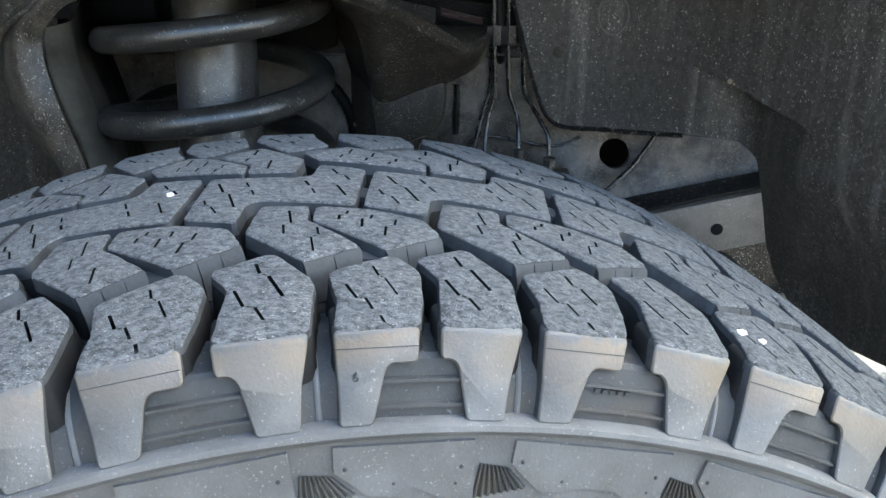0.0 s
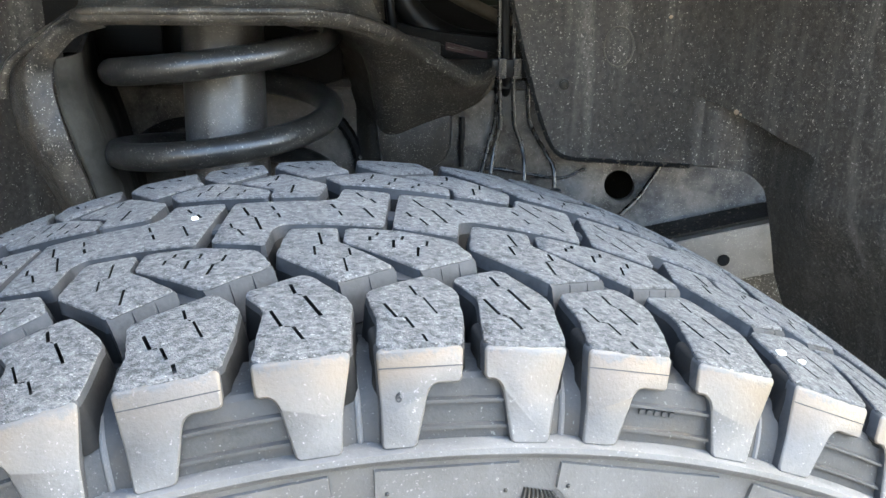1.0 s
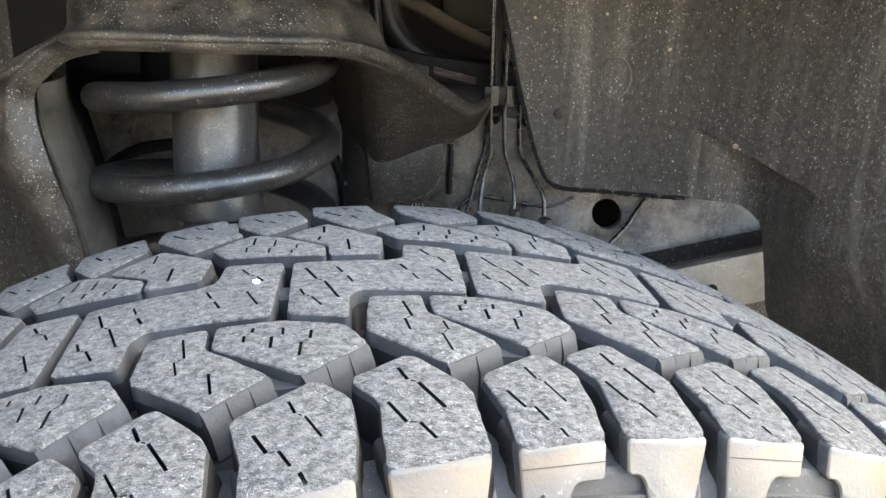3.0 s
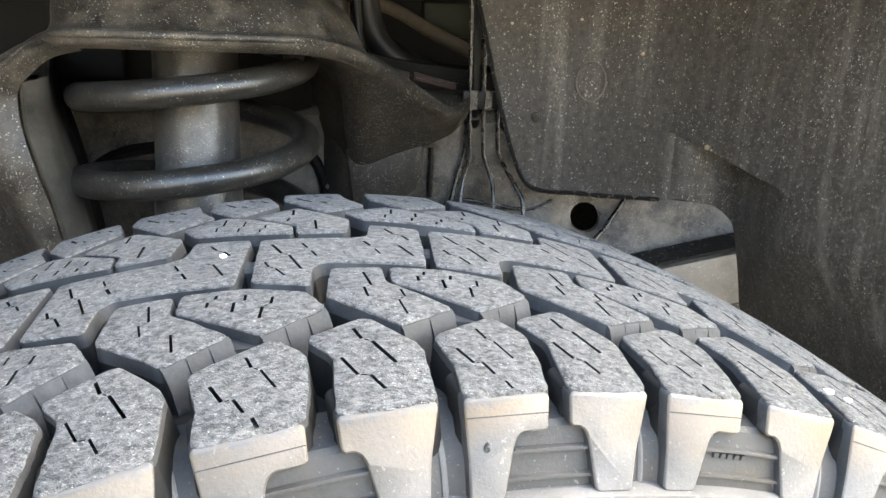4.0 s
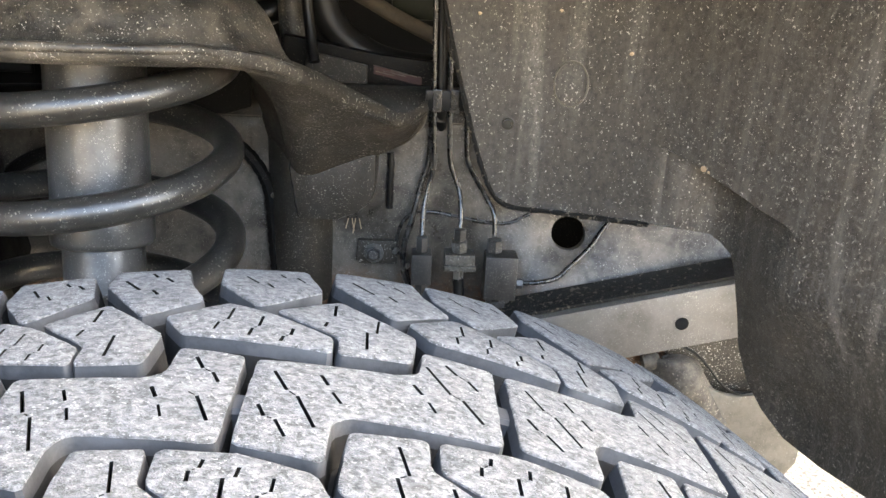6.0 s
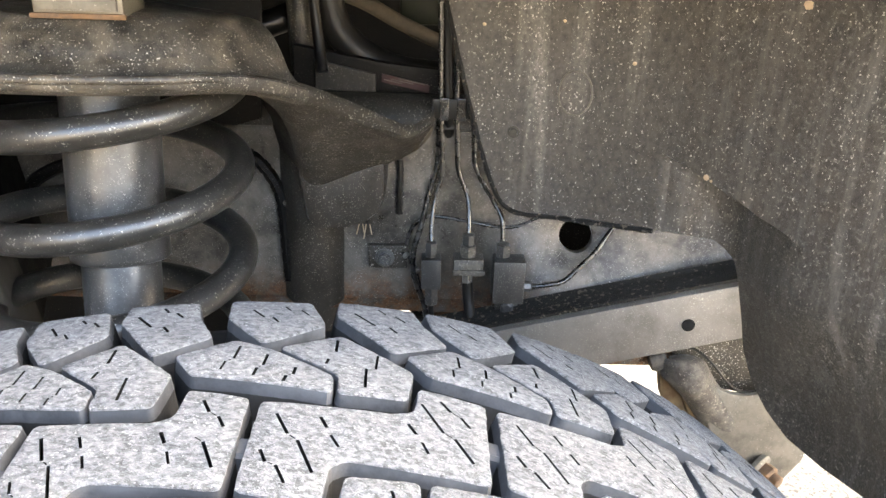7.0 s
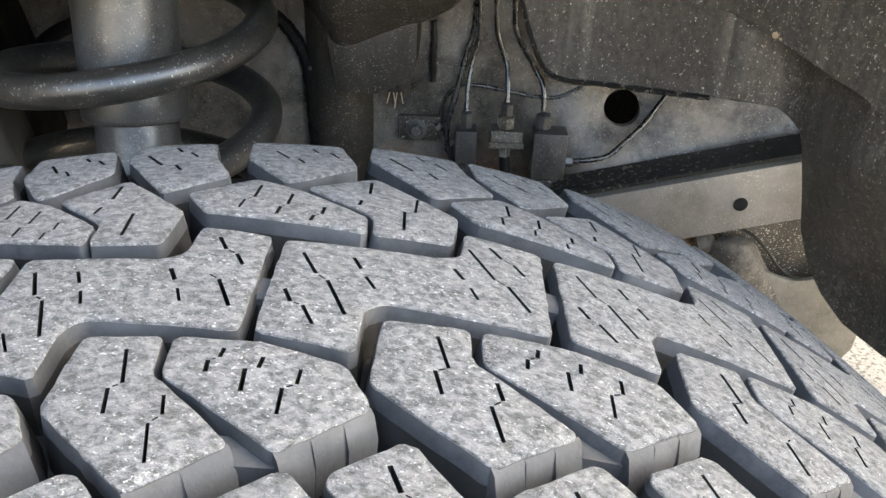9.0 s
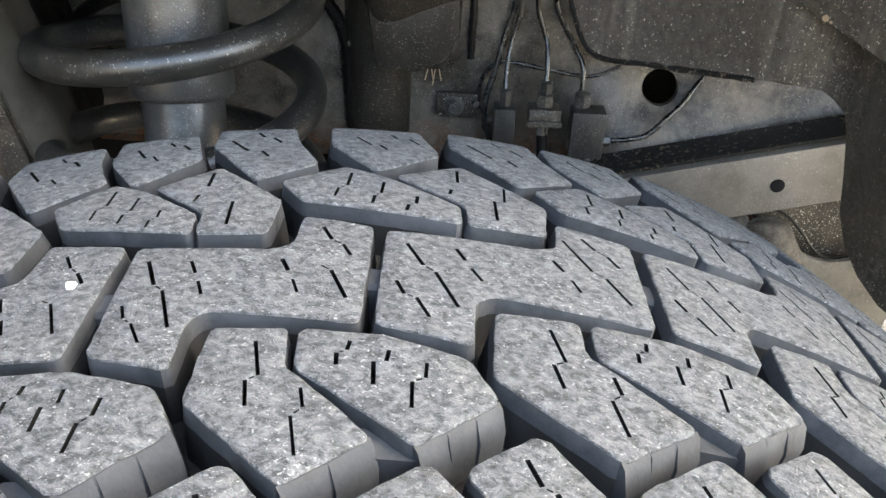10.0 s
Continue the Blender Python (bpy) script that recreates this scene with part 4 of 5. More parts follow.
    part("side_nut", turned(bmesh.new(), [(0.0038, 0), (0.0044, 0.001), (0.0044, 0.006), (0.003, 0.007)], 6, Matrix.Translation((0.1665, 0.414, 0.671)) @ pose(0, 0, 0, 0, 90)), SHOCK, c, "grey hexagonal nut")
    # thin sensor wire beside the left block
    wire = tagged(part("sensor_wire", tube(bmesh.new(), spline([(0.060, 0.444, 0.690), (0.066, 0.440, 0.687), (0.072, 0.436, 0.684), (0.0755, 0.433, 0.676), (0.079, 0.430, 0.662), (0.083, 0.428, 0.645)], 6), 0.0013, 8), HOSE, smooth=True), "thin black sensor wire with pale ferrules", "wire")
    for x, y, z in ((0.0665, 0.4385, 0.687), (0.0762, 0.431, 0.676)):
        part("ferrule", turned(bmesh.new(), [(0.0016, -0.003), (0.0021, -0.002), (0.0021, 0.002), (0.0016, 0.003)], 12, Matrix.Translation((x, y, z)) @ pose(0, 0, 0, 20, 35)), STEEL, wire, "pale metal ferrule", True)
    # bracket with bolt on the frame
    d = tagged(part("line_bracket", box(bmesh.new(), (0.034, 0.441, 0.6735), (0.068, 0.4488, 0.6945), 0.0015), DUSK, smooth=True), "small black steel bracket bolted to the frame", "bracket")
    m = Matrix.Translation((0.048, 0.441, 0.6835)) @ pose(0, 0, 0, 90)
    part("washer", turned(bmesh.new(), [(0.0085, 0), (0.0085, 0.001), (0.004, 0.0015)], 24, m), SHOCK, d, "", True)
    part("bolt_head", turned(bmesh.new(), [(0.0062, 0.001), (0.0062, 0.0045), (0.0045, 0.006)], 6, m), BLOCK, d, "hexagonal bolt head")


brake_lines()


# ---- lower arm bracket ----
def arm_bracket():
    ob = tagged(part("arm_bracket", prism(bmesh.new(), [(0.336, 0.548), (0.325, 0.575), (0.330, 0.597), (0.340, 0.5905), (0.350, 0.5868), (0.362, 0.5855), (0.378, 0.5885), (0.405, 0.592), (0.425, 0.57), (0.424, 0.520), (0.409, 0.496), (0.393, 0.478), (0.366, 0.488), (0.349, 0.516)], 0.384, 0.391, 0.0025), PLATE, smooth=True), "dirty tan suspension arm bracket with a rusty bolt", "bracket")
    part("web", prism(bmesh.new(), [(0.290, 0.640), (0.45, 0.660), (0.45, 0.560), (0.392, 0.572), (0.366, 0.576), (0.344, 0.580), (0.324, 0.598), (0.300, 0.614)], 0.404, 0.411, 0.002), DUSK, ob, "dark web plate")
    lip = spline([(0.289, 0.398, 0.619), (0.297, 0.396, 0.6255), (0.308, 0.394, 0.627), (0.320, 0.392, 0.622), (0.334, 0.390, 0.609), (0.343, 0.389, 0.598), (0.354, 0.388, 0.589), (0.366, 0.389, 0.5865), (0.382, 0.391, 0.588)], 6)
    part("web_lip", tube(bmesh.new(), lip, 0.0014, 8), HOSE, ob, "black rolled lip", True)
    # round casting that flows from the boss into the plate
    rows = []
    for x, z, half, deep in ((0.289, 0.612, 0.006, 0.004), (0.295, 0.612, 0.012, 0.014), (0.303, 0.607, 0.017, 0.021), (0.313, 0.599, 0.018, 0.024), (0.322, 0.588, 0.0165, 0.0225), (0.331, 0.575, 0.0165, 0.019), (0.341, 0.563, 0.017, 0.0165), (0.351, 0.553, 0.015, 0.015), (0.362, 0.544, 0.012, 0.0125)):
        along = Vector((0.66, 0, -0.75))
        over = Vector((0.75, 0, 0.66))
        rows.append([Vector((x, 0.398, z)) + over * (half * math.cos(a)) + Vector((0, -deep * math.sin(a), 0)) + along * 0.003 * math.sin(3 * a + x * 110) for a in (math.pi * k / 8 for k in range(9))])
    for row in rows:
        for v in row:
            v.y -= 0.002 * noise.noise(v * 120)
    part("arm_casting", loft(rows, 3, 4, 0.003), CAST, ob, "rounded dirty casting of the arm", True)
    part("boss_end", turned(bmesh.new(), [(0.004, -0.006), (0.0075, -0.005), (0.0088, 0.0), (0.0082, 0.006), (0.005, 0.009)], 20, Matrix.Translation((0.284, 0.399, 0.6095)) @ pose(0, 0, 0, 0, 75)), CAST, ob, "small dirty rounded end", True)
    part("rusty_web", prism(bmesh.new(), [(0.2885, 0.599), (0.311, 0.588), (0.322, 0.560), (0.345, 0.540), (0.334, 0.527), (0.306, 0.545), (0.293, 0.575)], 0.401, 0.413, 0.002), OCHRE, ob, "rusty ochre web plate")
    part("rusty_edge", prism(bmesh.new(), [(0.306, 0.589), (0.312, 0.587), (0.326, 0.557), (0.347, 0.541), (0.343, 0.537), (0.320, 0.553)], 0.394, 0.401, 0.0015), OCHRE, ob, "rusty edge")
    m = Matrix.Translation((0.386, 0.383, 0.511)) @ pose(0, 0, 0, 100, 0, 35)
    part("washer", turned(bmesh.new(), [(0.0145, -0.003), (0.0145, 0.001), (0.012, 0.003)], 28, m), PLATE, ob, "", True)
    part("bolt", turned(bmesh.new(), [(0.0098, 0.002), (0.0098, 0.011), (0.0082, 0.013)], 6, m), RUST, ob, "rusty hexagonal bolt head")
    part("bolt_end", turned(bmesh.new(), [(0.0062, 0.012), (0.0062, 0.020), (0.0048, 0.021)], 16, m), RUST, ob, "", True)


arm_bracket()

# ---- engine bay bits seen over the frame ----
def bay():
    def pipe(name, pts, r, mat, label, cat):
        return tagged(part(name, tube(bmesh.new(), spline(pts, 7), r, 14), mat, smooth=True), label, cat)
    pipe("sleeve_hose", [(-0.09, 0.50, 0.90), (-0.03, 0.505, 0.905), (0.02, 0.505, 0.893), (0.06, 0.505, 0.873), (0.10, 0.505, 0.855), (0.16, 0.51, 0.83)], 0.0065, TAN, "tan sleeved hose crossing the engine bay", "hose")
    pipe("coolant_hose", [(-0.012, 0.50, 0.96), (-0.004, 0.50, 0.90), (0.005, 0.50, 0.868), (0.03, 0.50, 0.845), (0.07, 0.50, 0.832), (0.16, 0.50, 0.828)], 0.0135, HOSE, "thick black rubber coolant hose", "hose")
    pipe("bay_strut", [(-0.03, 0.515, 0.97), (-0.03, 0.515, 0.90), (-0.027, 0.515, 0.835)], 0.011, TOWER, "dusty black upright strut", "strut")
    pipe("cable", [(-0.012, 0.478, 0.97), (-0.012, 0.478, 0.90), (-0.008, 0.474, 0.86), (-0.004, 0.466, 0.838)], 0.0045, HOSE, "black cable hanging beside the strut", "cable")
    pipe("bay_hose", [(-0.10, 0.52, 0.86), (-0.05, 0.53, 0.87), (0.0, 0.56, 0.90), (0.03, 0.60, 0.94)], 0.012, HOSE, "black rubber hose deep in the engine bay", "hose")
    side = tagged(part("battery_tray", prism(bmesh.new(), [(-0.03, 0.8203), (0.14, 0.8203), (0.14, 0.836), (0.045, 0.845), (-0.03, 0.858)], 0.475, 0.487, 0.002), BLACKEN, smooth=True), "black tray above the frame rail", "tray")
    part("tray_face", prism(bmesh.new(), [(-0.012, 0.8215), (0.0385, 0.8205), (0.0385, 0.836), (-0.012, 0.8465)], 0.4725, 0.4752, 0.001), DULL, side, "grey dusty face of the tray")
    plate = part("warning_label", prism(bmesh.new(), [(0.0435, 0.8295), (0.0435, 0.8365), (0.0835, 0.8275), (0.0835, 0.8210)], 0.4735, 0.4752, 0.0), RED, side, "faded red label with unreadable pale lines")
    for k in range(3):
        a, b = 0.0455 + 0.006 * k, 0.0605 + 0.0095 * k
        slope = [0.8316 + 0.0017 * k - 0.2 * (x - 0.0435) for x in (a, b)]
        part("text_bar", prism(bmesh.new(), [(a, slope[0]), (b, slope[1]), (b, slope[1] + 0.0007), (a, slope[0] + 0.0007)], 0.4729, 0.4734, 0.0), CAST, plate)
    tagged(part("plastic_box", box(bmesh.new(), (0.055, 0.56, 0.865), (0.13, 0.60, 0.90), 0.004), GREEN, smooth=True), "dirty green plastic box in the engine bay", "box")
    tagged(part("rusty_bracket", prism(bmesh.new(), [(0.088, 0.585), (0.090, 0.612), (0.100, 0.626), (0.113, 0.631), (0.124, 0.622), (0.139, 0.626), (0.160, 0.612), (0.176, 0.604), (0.176, 0.585)], 0.462, 0.482, 0.003), RUST), "rusty orange bracket below the frame", "bracket")
    # dark fillers added so little bright ground shows below the frame
    tagged(part("dark_filler", prism(bmesh.new(), [(-0.62, 0.30), (0.04, 0.30), (0.054, 0.66), (-0.62, 0.66)], 0.54, 0.62, 0.006), BLACKEN), "dark filler under the frame, hides bright ground", "beam")
    tagged(part("dark_filler", prism(bmesh.new(), [(0.068, 0.66), (0.074, 0.3), (0.16, 0.3), (0.22, 0.60), (0.22, 0.66)], 0.54, 0.62, 0.006), BLACKEN), "dark filler under the frame, hides bright ground", "beam")
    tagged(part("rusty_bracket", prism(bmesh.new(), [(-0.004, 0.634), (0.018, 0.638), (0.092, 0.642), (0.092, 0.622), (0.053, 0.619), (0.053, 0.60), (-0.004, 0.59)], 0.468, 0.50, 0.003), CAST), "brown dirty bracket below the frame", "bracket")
    # added filler plate that narrows the gap to the ground
    tagged(part("dark_filler", prism(bmesh.new(), [(0.053, 0.610), (0.093, 0.612), (0.093, 0.56), (0.053, 0.56)], 0.472, 0.484, 0.002), GRIME), "black filler plate under the frame", "beam")
    # black screen added in front of a bright area left of the tower
    tagged(part("dark_screen", prism(bmesh.new(), [(-0.62, 0.829), (-0.205, 0.829), (-0.205, 0.983), (-0.62, 0.983)], 0.41, 0.416, 0.002), BLACKEN), "black screen added to hide the bright area above the rail", "panel")


bay()

# ---- tyre ----
R_TOP = 0.41


def tread_r(s):
    return R_TOP - 0.58 * s * s


TYRE = tagged(empty("tyre", pose(0, 0, 0.405, 0, 0, 12.91)), "grey worn all-terrain tyre with deep zigzag tread, turned outwards", "tyre")


def ring_mesh(profile, segs=288):
    """A ring turned round the wheel's axis from (s, r) pairs."""
    bm = bmesh.new()
    rings = []
    for s, r in profile:
        rings.append([bm.verts.new((r * math.sin(a), s, r * math.cos(a))) for a in (2 * math.pi * k / segs for k in range(segs))])
    for p, q in zip(rings, rings[1:]):
        for k in range(segs):
            bm.faces.new((p[k], p[(k + 1) % segs], q[(k + 1) % segs], q[k]))
    bmesh.ops.recalc_face_normals(bm, faces=bm.faces[:])
    return bm


floor_line = [(0.112, 0.368), (0.108, 0.384), (0.098, 0.388)] + [(s, tread_r(s) - 0.0155) for s in (0.08, 0.05, 0.02, -0.01, -0.04, -0.07, -0.095)] + [(-0.107, 0.385), (-0.116, 0.380), (-0.1255, 0.3715), (-0.128, 0.3685)]
part("tread_floor", ring_mesh(floor_line), BASE, TYRE, "groove floor, near-black for its shade", True)
side_line = [(-0.120, 0.3735), (-0.1335, 0.3742), (-0.1362, 0.3732), (-0.1368, 0.3716), (-0.1362, 0.3700), (-0.1345, 0.3688), (-0.1342, 0.366), (-0.1352, 0.352), (-0.1362, 0.34), (-0.1375, 0.32), (-0.135, 0.29), (-0.125, 0.26), (-0.11, 0.235), (-0.10, 0.225), (0.10, 0.225), (0.125, 0.27), (0.13, 0.31), (0.122, 0.35), (0.112, 0.37)]
part("sidewall", ring_mesh(side_line), SIDE, TYRE, "pale dusty sidewall with a raised rib", True)
part("rim", ring_mesh([(-0.102, 0.228), (-0.108, 0.232), (-0.11, 0.226), (-0.10, 0.21), (-0.06, 0.2), (-0.05, 0.05), (-0.05, 0.0001)], 96), STEEL, TYRE, "steel rim", True)

# where each pitch of the pattern begins, in degrees, row by row
def pitches(first):
    gap = (360 + first[0] - first[-1]) / (33 - len(first) + 1)
    return first + [first[-1] + gap * k for k in range(1, 33 - len(first) + 1)]


STEPS_CENTRE = pitches([-16.4, -5.7, 4.0, 15.75, 27.9])
STEPS_IN = pitches([-20.0, -9.6, 0.23, 12.34, 24.3])
STEPS_MID = pitches([-12.9, -2.5, 7.5, 19.6, 31.0])
STEPS_SIDE = pitches([-20.3, -9.9, -0.2, 8.65, 19.35, 30.6])

# the shoulder lugs of each pitch: where it begins and how far it spans, lug by lug
NEXT_SIDE = STEPS_SIDE[1:] + [STEPS_SIDE[0] + 360]
LUGS_A = [(a, b - a) for a, b in zip(STEPS_SIDE, NEXT_SIDE)]
LUGS_B = list(LUGS_A)
LUGS_A[:5] = [(-21.2, 9.9), (-10.45, 9.45), (0.0, 8.32), (9.3, 9.2), (20.15, 10.5)]
LUGS_B[:5] = [(-21.0, 9.9), (-10.05, 9.54), (-0.03, 8.87), (9.55, 10.0), (20.0, 10.9)]
SPANS_IN_A = [(a - 0.55, b - a) for a, b in zip(STEPS_IN, STEPS_IN[1:] + [STEPS_IN[0] + 360])]
SPANS_IN_B = [(a - 0.35, b - a) for a, b in zip(STEPS_IN, STEPS_IN[1:] + [STEPS_IN[0] + 360])]
SPANS_IN_A[2:4] = [(0.3, 12.1), (12.4, 12.0)]
SPANS_IN_B[2:4] = [(0.25, 12.1), (12.35, 12.0)]

# outline of each block (share of the pitch, mm across) and its sipes
CENTRE = [(0.028, 8), (0.55, 0), (0.64, 2), (0.70, 18), (0.985, 10), (0.845, -36), (0.305, -25.5), (0.245, -29), (0.197, -46), (-0.085, -36.5)]
CENTRE_CUTS = [[(0.685, 7), (0.728, -10), (0.77, -13), (0.808, -26)], [(0.773, 10), (0.80, 3), (0.835, 0), (0.858, -6)], [(0.593, -6), (0.609, -12)], [(0.622, -16), (0.636, -22)], [(0.25, -3), (0.263, -9)], [(0.277, -13), (0.292, -19)], [(0.086, 0), (0.113, -12), (0.147, -15), (0.185, -31)], [(0.012, -19), (0.028, -25), (0.058, -27), (0.086, -35)]]
RING_A = [(0.0, 43), (0.255, 54), (0.42, 44), (0.64, 24.5), (0.62, 13), (0.07, 28)]
RING_A_CUTS = [[(0.27, 48), (0.242, 38), (0.206, 36), (0.188, 30)], [(0.383, 40), (0.358, 32), (0.33, 30), (0.313, 25)], [(0.489, 30), (0.476, 25), (0.445, 24), (0.432, 20)]]
RING_B = [(0.437, 46.5), (0.73, 58), (1.0, 29), (0.925, 9), (0.638, 12.5), (0.662, 25)]
RING_B_CUTS = [[(0.70, 53), (0.681, 43)], [(0.64, 37), (0.62, 33)], [(0.862, 41), (0.831, 30)], [(0.792, 30), (0.76, 16)]]
INNER_A = [(0.735, 79), (0.77, 96), (1.165, 94), (1.175, 77), (1.245, 57.5), (0.94, 45)]
INNER_A_CUTS = [[(0.83, 83), (0.91, 71)], [(0.966, 90), (0.993, 85)], [(1.04, 84), (1.08, 78)], [(0.974, 70), (1.006, 65)]]
INNER_B = [(0.22, 75), (0.24, 95), (0.635, 93), (0.67, 68), (0.44, 54), (0.36, 51)]
INNER_B_CUTS = [[(0.337, 84), (0.384, 75)], [(0.425, 75), (0.45, 70)], [(0.494, 87), (0.521, 83)], [(0.567, 83), (0.60, 78)]]
MID_A = [(0.0, -33), (0.262, -36), (0.235, -49), (0.475, -73), (0.195, -83), (-0.08, -57)]
MID_A_CUTS = [[(0.15, -40), (0.153, -52), (0.112, -53), (0.112, -61)], [(0.285, -57), (0.28, -63), (0.245, -65), (0.245, -76)]]
MID_B = [(0.296, -36.5), (0.584, -41), (0.843, -51), (0.905, -65), (0.60, -76.5), (0.262, -50)]
MID_B_CUTS = [[(0.456, -43), (0.445, -46), (0.407, -47), (0.397, -51)], [(0.58, -47), (0.566, -51)], [(0.521, -51), (0.506, -58)], [(0.693, -52), (0.676, -57), (0.636, -58), (0.61, -66)]]
LUG_A = [(0.06, -91), (0.455, -80.5), (0.578, -92.5), (0.545, -110), (0.488, -124.5), (0.045, -124.5), (0.088, -108)]
LUG_A_CUTS = [[(0.32, -89), (0.335, -95), (0.372, -97), (0.412, -107)], [(0.15, -100), (0.19, -108.5), (0.238, -108.5), (0.268, -115)], [(0.30, -118.5), (0.31, -122.5)]]
LUG_B = [(0.535, -83.5), (0.85, -74.8), (1.04, -96.5), (0.985, -124.5), (0.565, -124.5), (0.635, -96)]
LUG_B_CUTS = [[(0.765, -82), (0.785, -89), (0.825, -91), (0.89, -104)], [(0.665, -98), (0.71, -108), (0.758, -109), (0.793, -116)]]
SIDE_A = [(0.045, 0.4005), (0.488, 0.4005), (0.482, 0.3905), (0.335, 0.3905), (0.305, 0.3885), (0.235, 0.3735), (0.048, 0.3735), (0.055, 0.384), (0.048, 0.394)]
SIDE_B = [(0.565, 0.4005), (0.985, 0.4005), (0.977, 0.397), (0.935, 0.385), (0.917, 0.3735), (0.712, 0.3735), (0.662, 0.3885), (0.632, 0.3912), (0.567, 0.3912)]


def block_mesh(name, shape, cuts, span, lug=None, seed=0, ledge=None):
    """One tread block: a bevelled, siped top, drafted walls and, on the shoulder, the lug that runs down the side."""
    k = radians(span) * R_TOP * 1000
    rnd = random.Random(seed)
    poly = [(u * k, s) for u, s in shape]
    if area(poly) < 0:
        poly = poly[::-1]
    rim = soften(poly, 2.2 if lug else 1.4)
    fine = []
    for p, q in zip(rim, rim[1:] + rim[:1]):
        p, q = Vector(p), Vector(q)
        n = max(1, round((q - p).length / 3.0))
        fine += [tuple(p.lerp(q, i / n)) for i in range(n)]
    rim = [(x + rnd.uniform(-0.2, 0.2), y + rnd.uniform(-0.2, 0.2)) for x, y in fine]
    top = offset(rim, -0.75)
    holes = []
    for c in cuts:
        line = [Vector((u * k + rnd.uniform(-0.25, 0.25), s + rnd.uniform(-0.3, 0.3))) for u, s in c]
        wide = rnd.uniform(0.8, 1.2)
        if len(line) == 4:
            link = (line[2] - line[1]).normalized()
            holes += [slit(line[:2], wide), slit(line[2:], wide * rnd.uniform(0.85, 1.1)), slit([line[1] + link * 0.95, line[2] - link * 0.95], 0.42)]
        else:
            holes.append(slit(line, wide))
    holes = [h for h in holes if all(inside(p, offset(rim, -1.3)) for p in h)]
    vs, fs = panel(top, holes, 6.5, seed)
    bm = bmesh.new()

    def at(x, y, h):
        s = y / 1000
        r = tread_r(s) + h / 1000
        a = x / 1000 / R_TOP
        return bm.verts.new((r * math.sin(a), s, r * math.cos(a)))

    made = [at(v.x, v.y, rnd.uniform(-0.12, 0.12) if n >= len(top) + sum(map(len, holes)) else 0) for n, v in enumerate(vs)]
    for f in fs:
        bm.faces.new([made[i] for i in f]).material_index = 0

    def wall(loop_a, ha, loop_b, hb, slot):
        a, b = [at(*p, ha) for p in loop_a], [at(*p, hb) for p in loop_b]
        n = len(a)
        for i in range(n):
            bm.faces.new((a[i], b[i], b[(i + 1) % n], a[(i + 1) % n])).material_index = slot
        return b

    wall(top, 0, offset(rim, -0.12), -0.32, 0)
    wall(offset(rim, -0.12), -0.32, rim, -0.9, 0)
    # walls turn near-black below this depth, painting in the groove's shade
    half = -3.0 if lug else -5.5
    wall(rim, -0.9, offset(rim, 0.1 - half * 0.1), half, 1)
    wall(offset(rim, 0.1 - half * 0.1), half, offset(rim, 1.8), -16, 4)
    # sipe insides are near-black for the same painted shade
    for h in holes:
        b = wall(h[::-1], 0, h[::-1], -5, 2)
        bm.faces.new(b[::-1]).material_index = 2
    if ledge:
        a, b = Vector((ledge[0][0] * k, ledge[0][1])), Vector((ledge[1][0] * k, ledge[1][1]))
        d = (b - a).normalized()
        out = Vector((d.y, -d.x)) if d.x > 0 else Vector((-d.y, d.x))
        length = (b - a).length
        # a sloping foot along the outer edge, with thin upright notches
        n = max(2, round(length / 9.0))
        steps = []
        for i in range(n):
            w = (3.4, 2.9, 3.7)[i % 3]
            steps += [(length * i / n + (0.35 if i else 0), w), (length * (i + 1) / n - (0.35 if i < n - 1 else 0), w)]
            if i < n - 1:
                steps += [(length * (i + 1) / n - 0.3, w - 0.9), (length * (i + 1) / n + 0.3, w - 0.9)]
        rows = []
        for along, w in steps:
            p = a + d * along
            rows.append([at(*(p - out * 0.6), -0.8), at(*(p + out * (w * 0.3)), -1.7), at(*(p + out * w), -6.5), at(*(p + out * (w + 0.6)), -15)])
        for p, q in zip(rows, rows[1:]):
            for j in range(3):
                bm.faces.new((p[j], p[j + 1], q[j + 1], q[j])).material_index = 1
        for r in (rows[0], rows[-1]):
            bm.faces.new(r + [at(*(a - out if r is rows[0] else b - out), -15)]).material_index = 1
    if lug:
        def on_side(u, r, deep):
            s = -0.1248 - (0.4008 - r) * 0.37 + deep
            a = radians(u * span)
            return bm.verts.new((r * math.sin(a), s, r * math.cos(a)))
        pl = [(u * 100, r * 1000) for u, r in lug]
        pl = pl if area(pl) > 0 else pl[::-1]
        kk = radians(span) * R_TOP * 10
        real = soften([(x * kk, y) for x, y in pl], 1.0)
        ins = offset(real, -0.7)
        a = [on_side(x / kk / 100, y / 1000, 0) for x, y in ins]
        b = [on_side(x / kk / 100, y / 1000, 0.0007) for x, y in real]
        c = [on_side(x / kk / 100, y / 1000, 0.005) for x, y in offset(real, 0.25)]
        deep = [on_side(x / kk / 100, y / 1000, 0.015) for x, y in offset(real, 0.6)]
        n = len(a)
        bm.faces.new(a).material_index = 3
        if lug is SIDE_A:
            # fine mould seam below the tread edge
            seam = [(0.051, 0.39545), (0.481, 0.39545), (0.481, 0.39572), (0.051, 0.39572)]
            bm.faces.new([on_side(u, r, -0.00015) for u, r in seam]).material_index = 1
        for i in range(n):
            bm.faces.new((a[i], b[i], b[(i + 1) % n], a[(i + 1) % n])).material_index = 3
            bm.faces.new((b[i], c[i], c[(i + 1) % n], b[(i + 1) % n])).material_index = 1
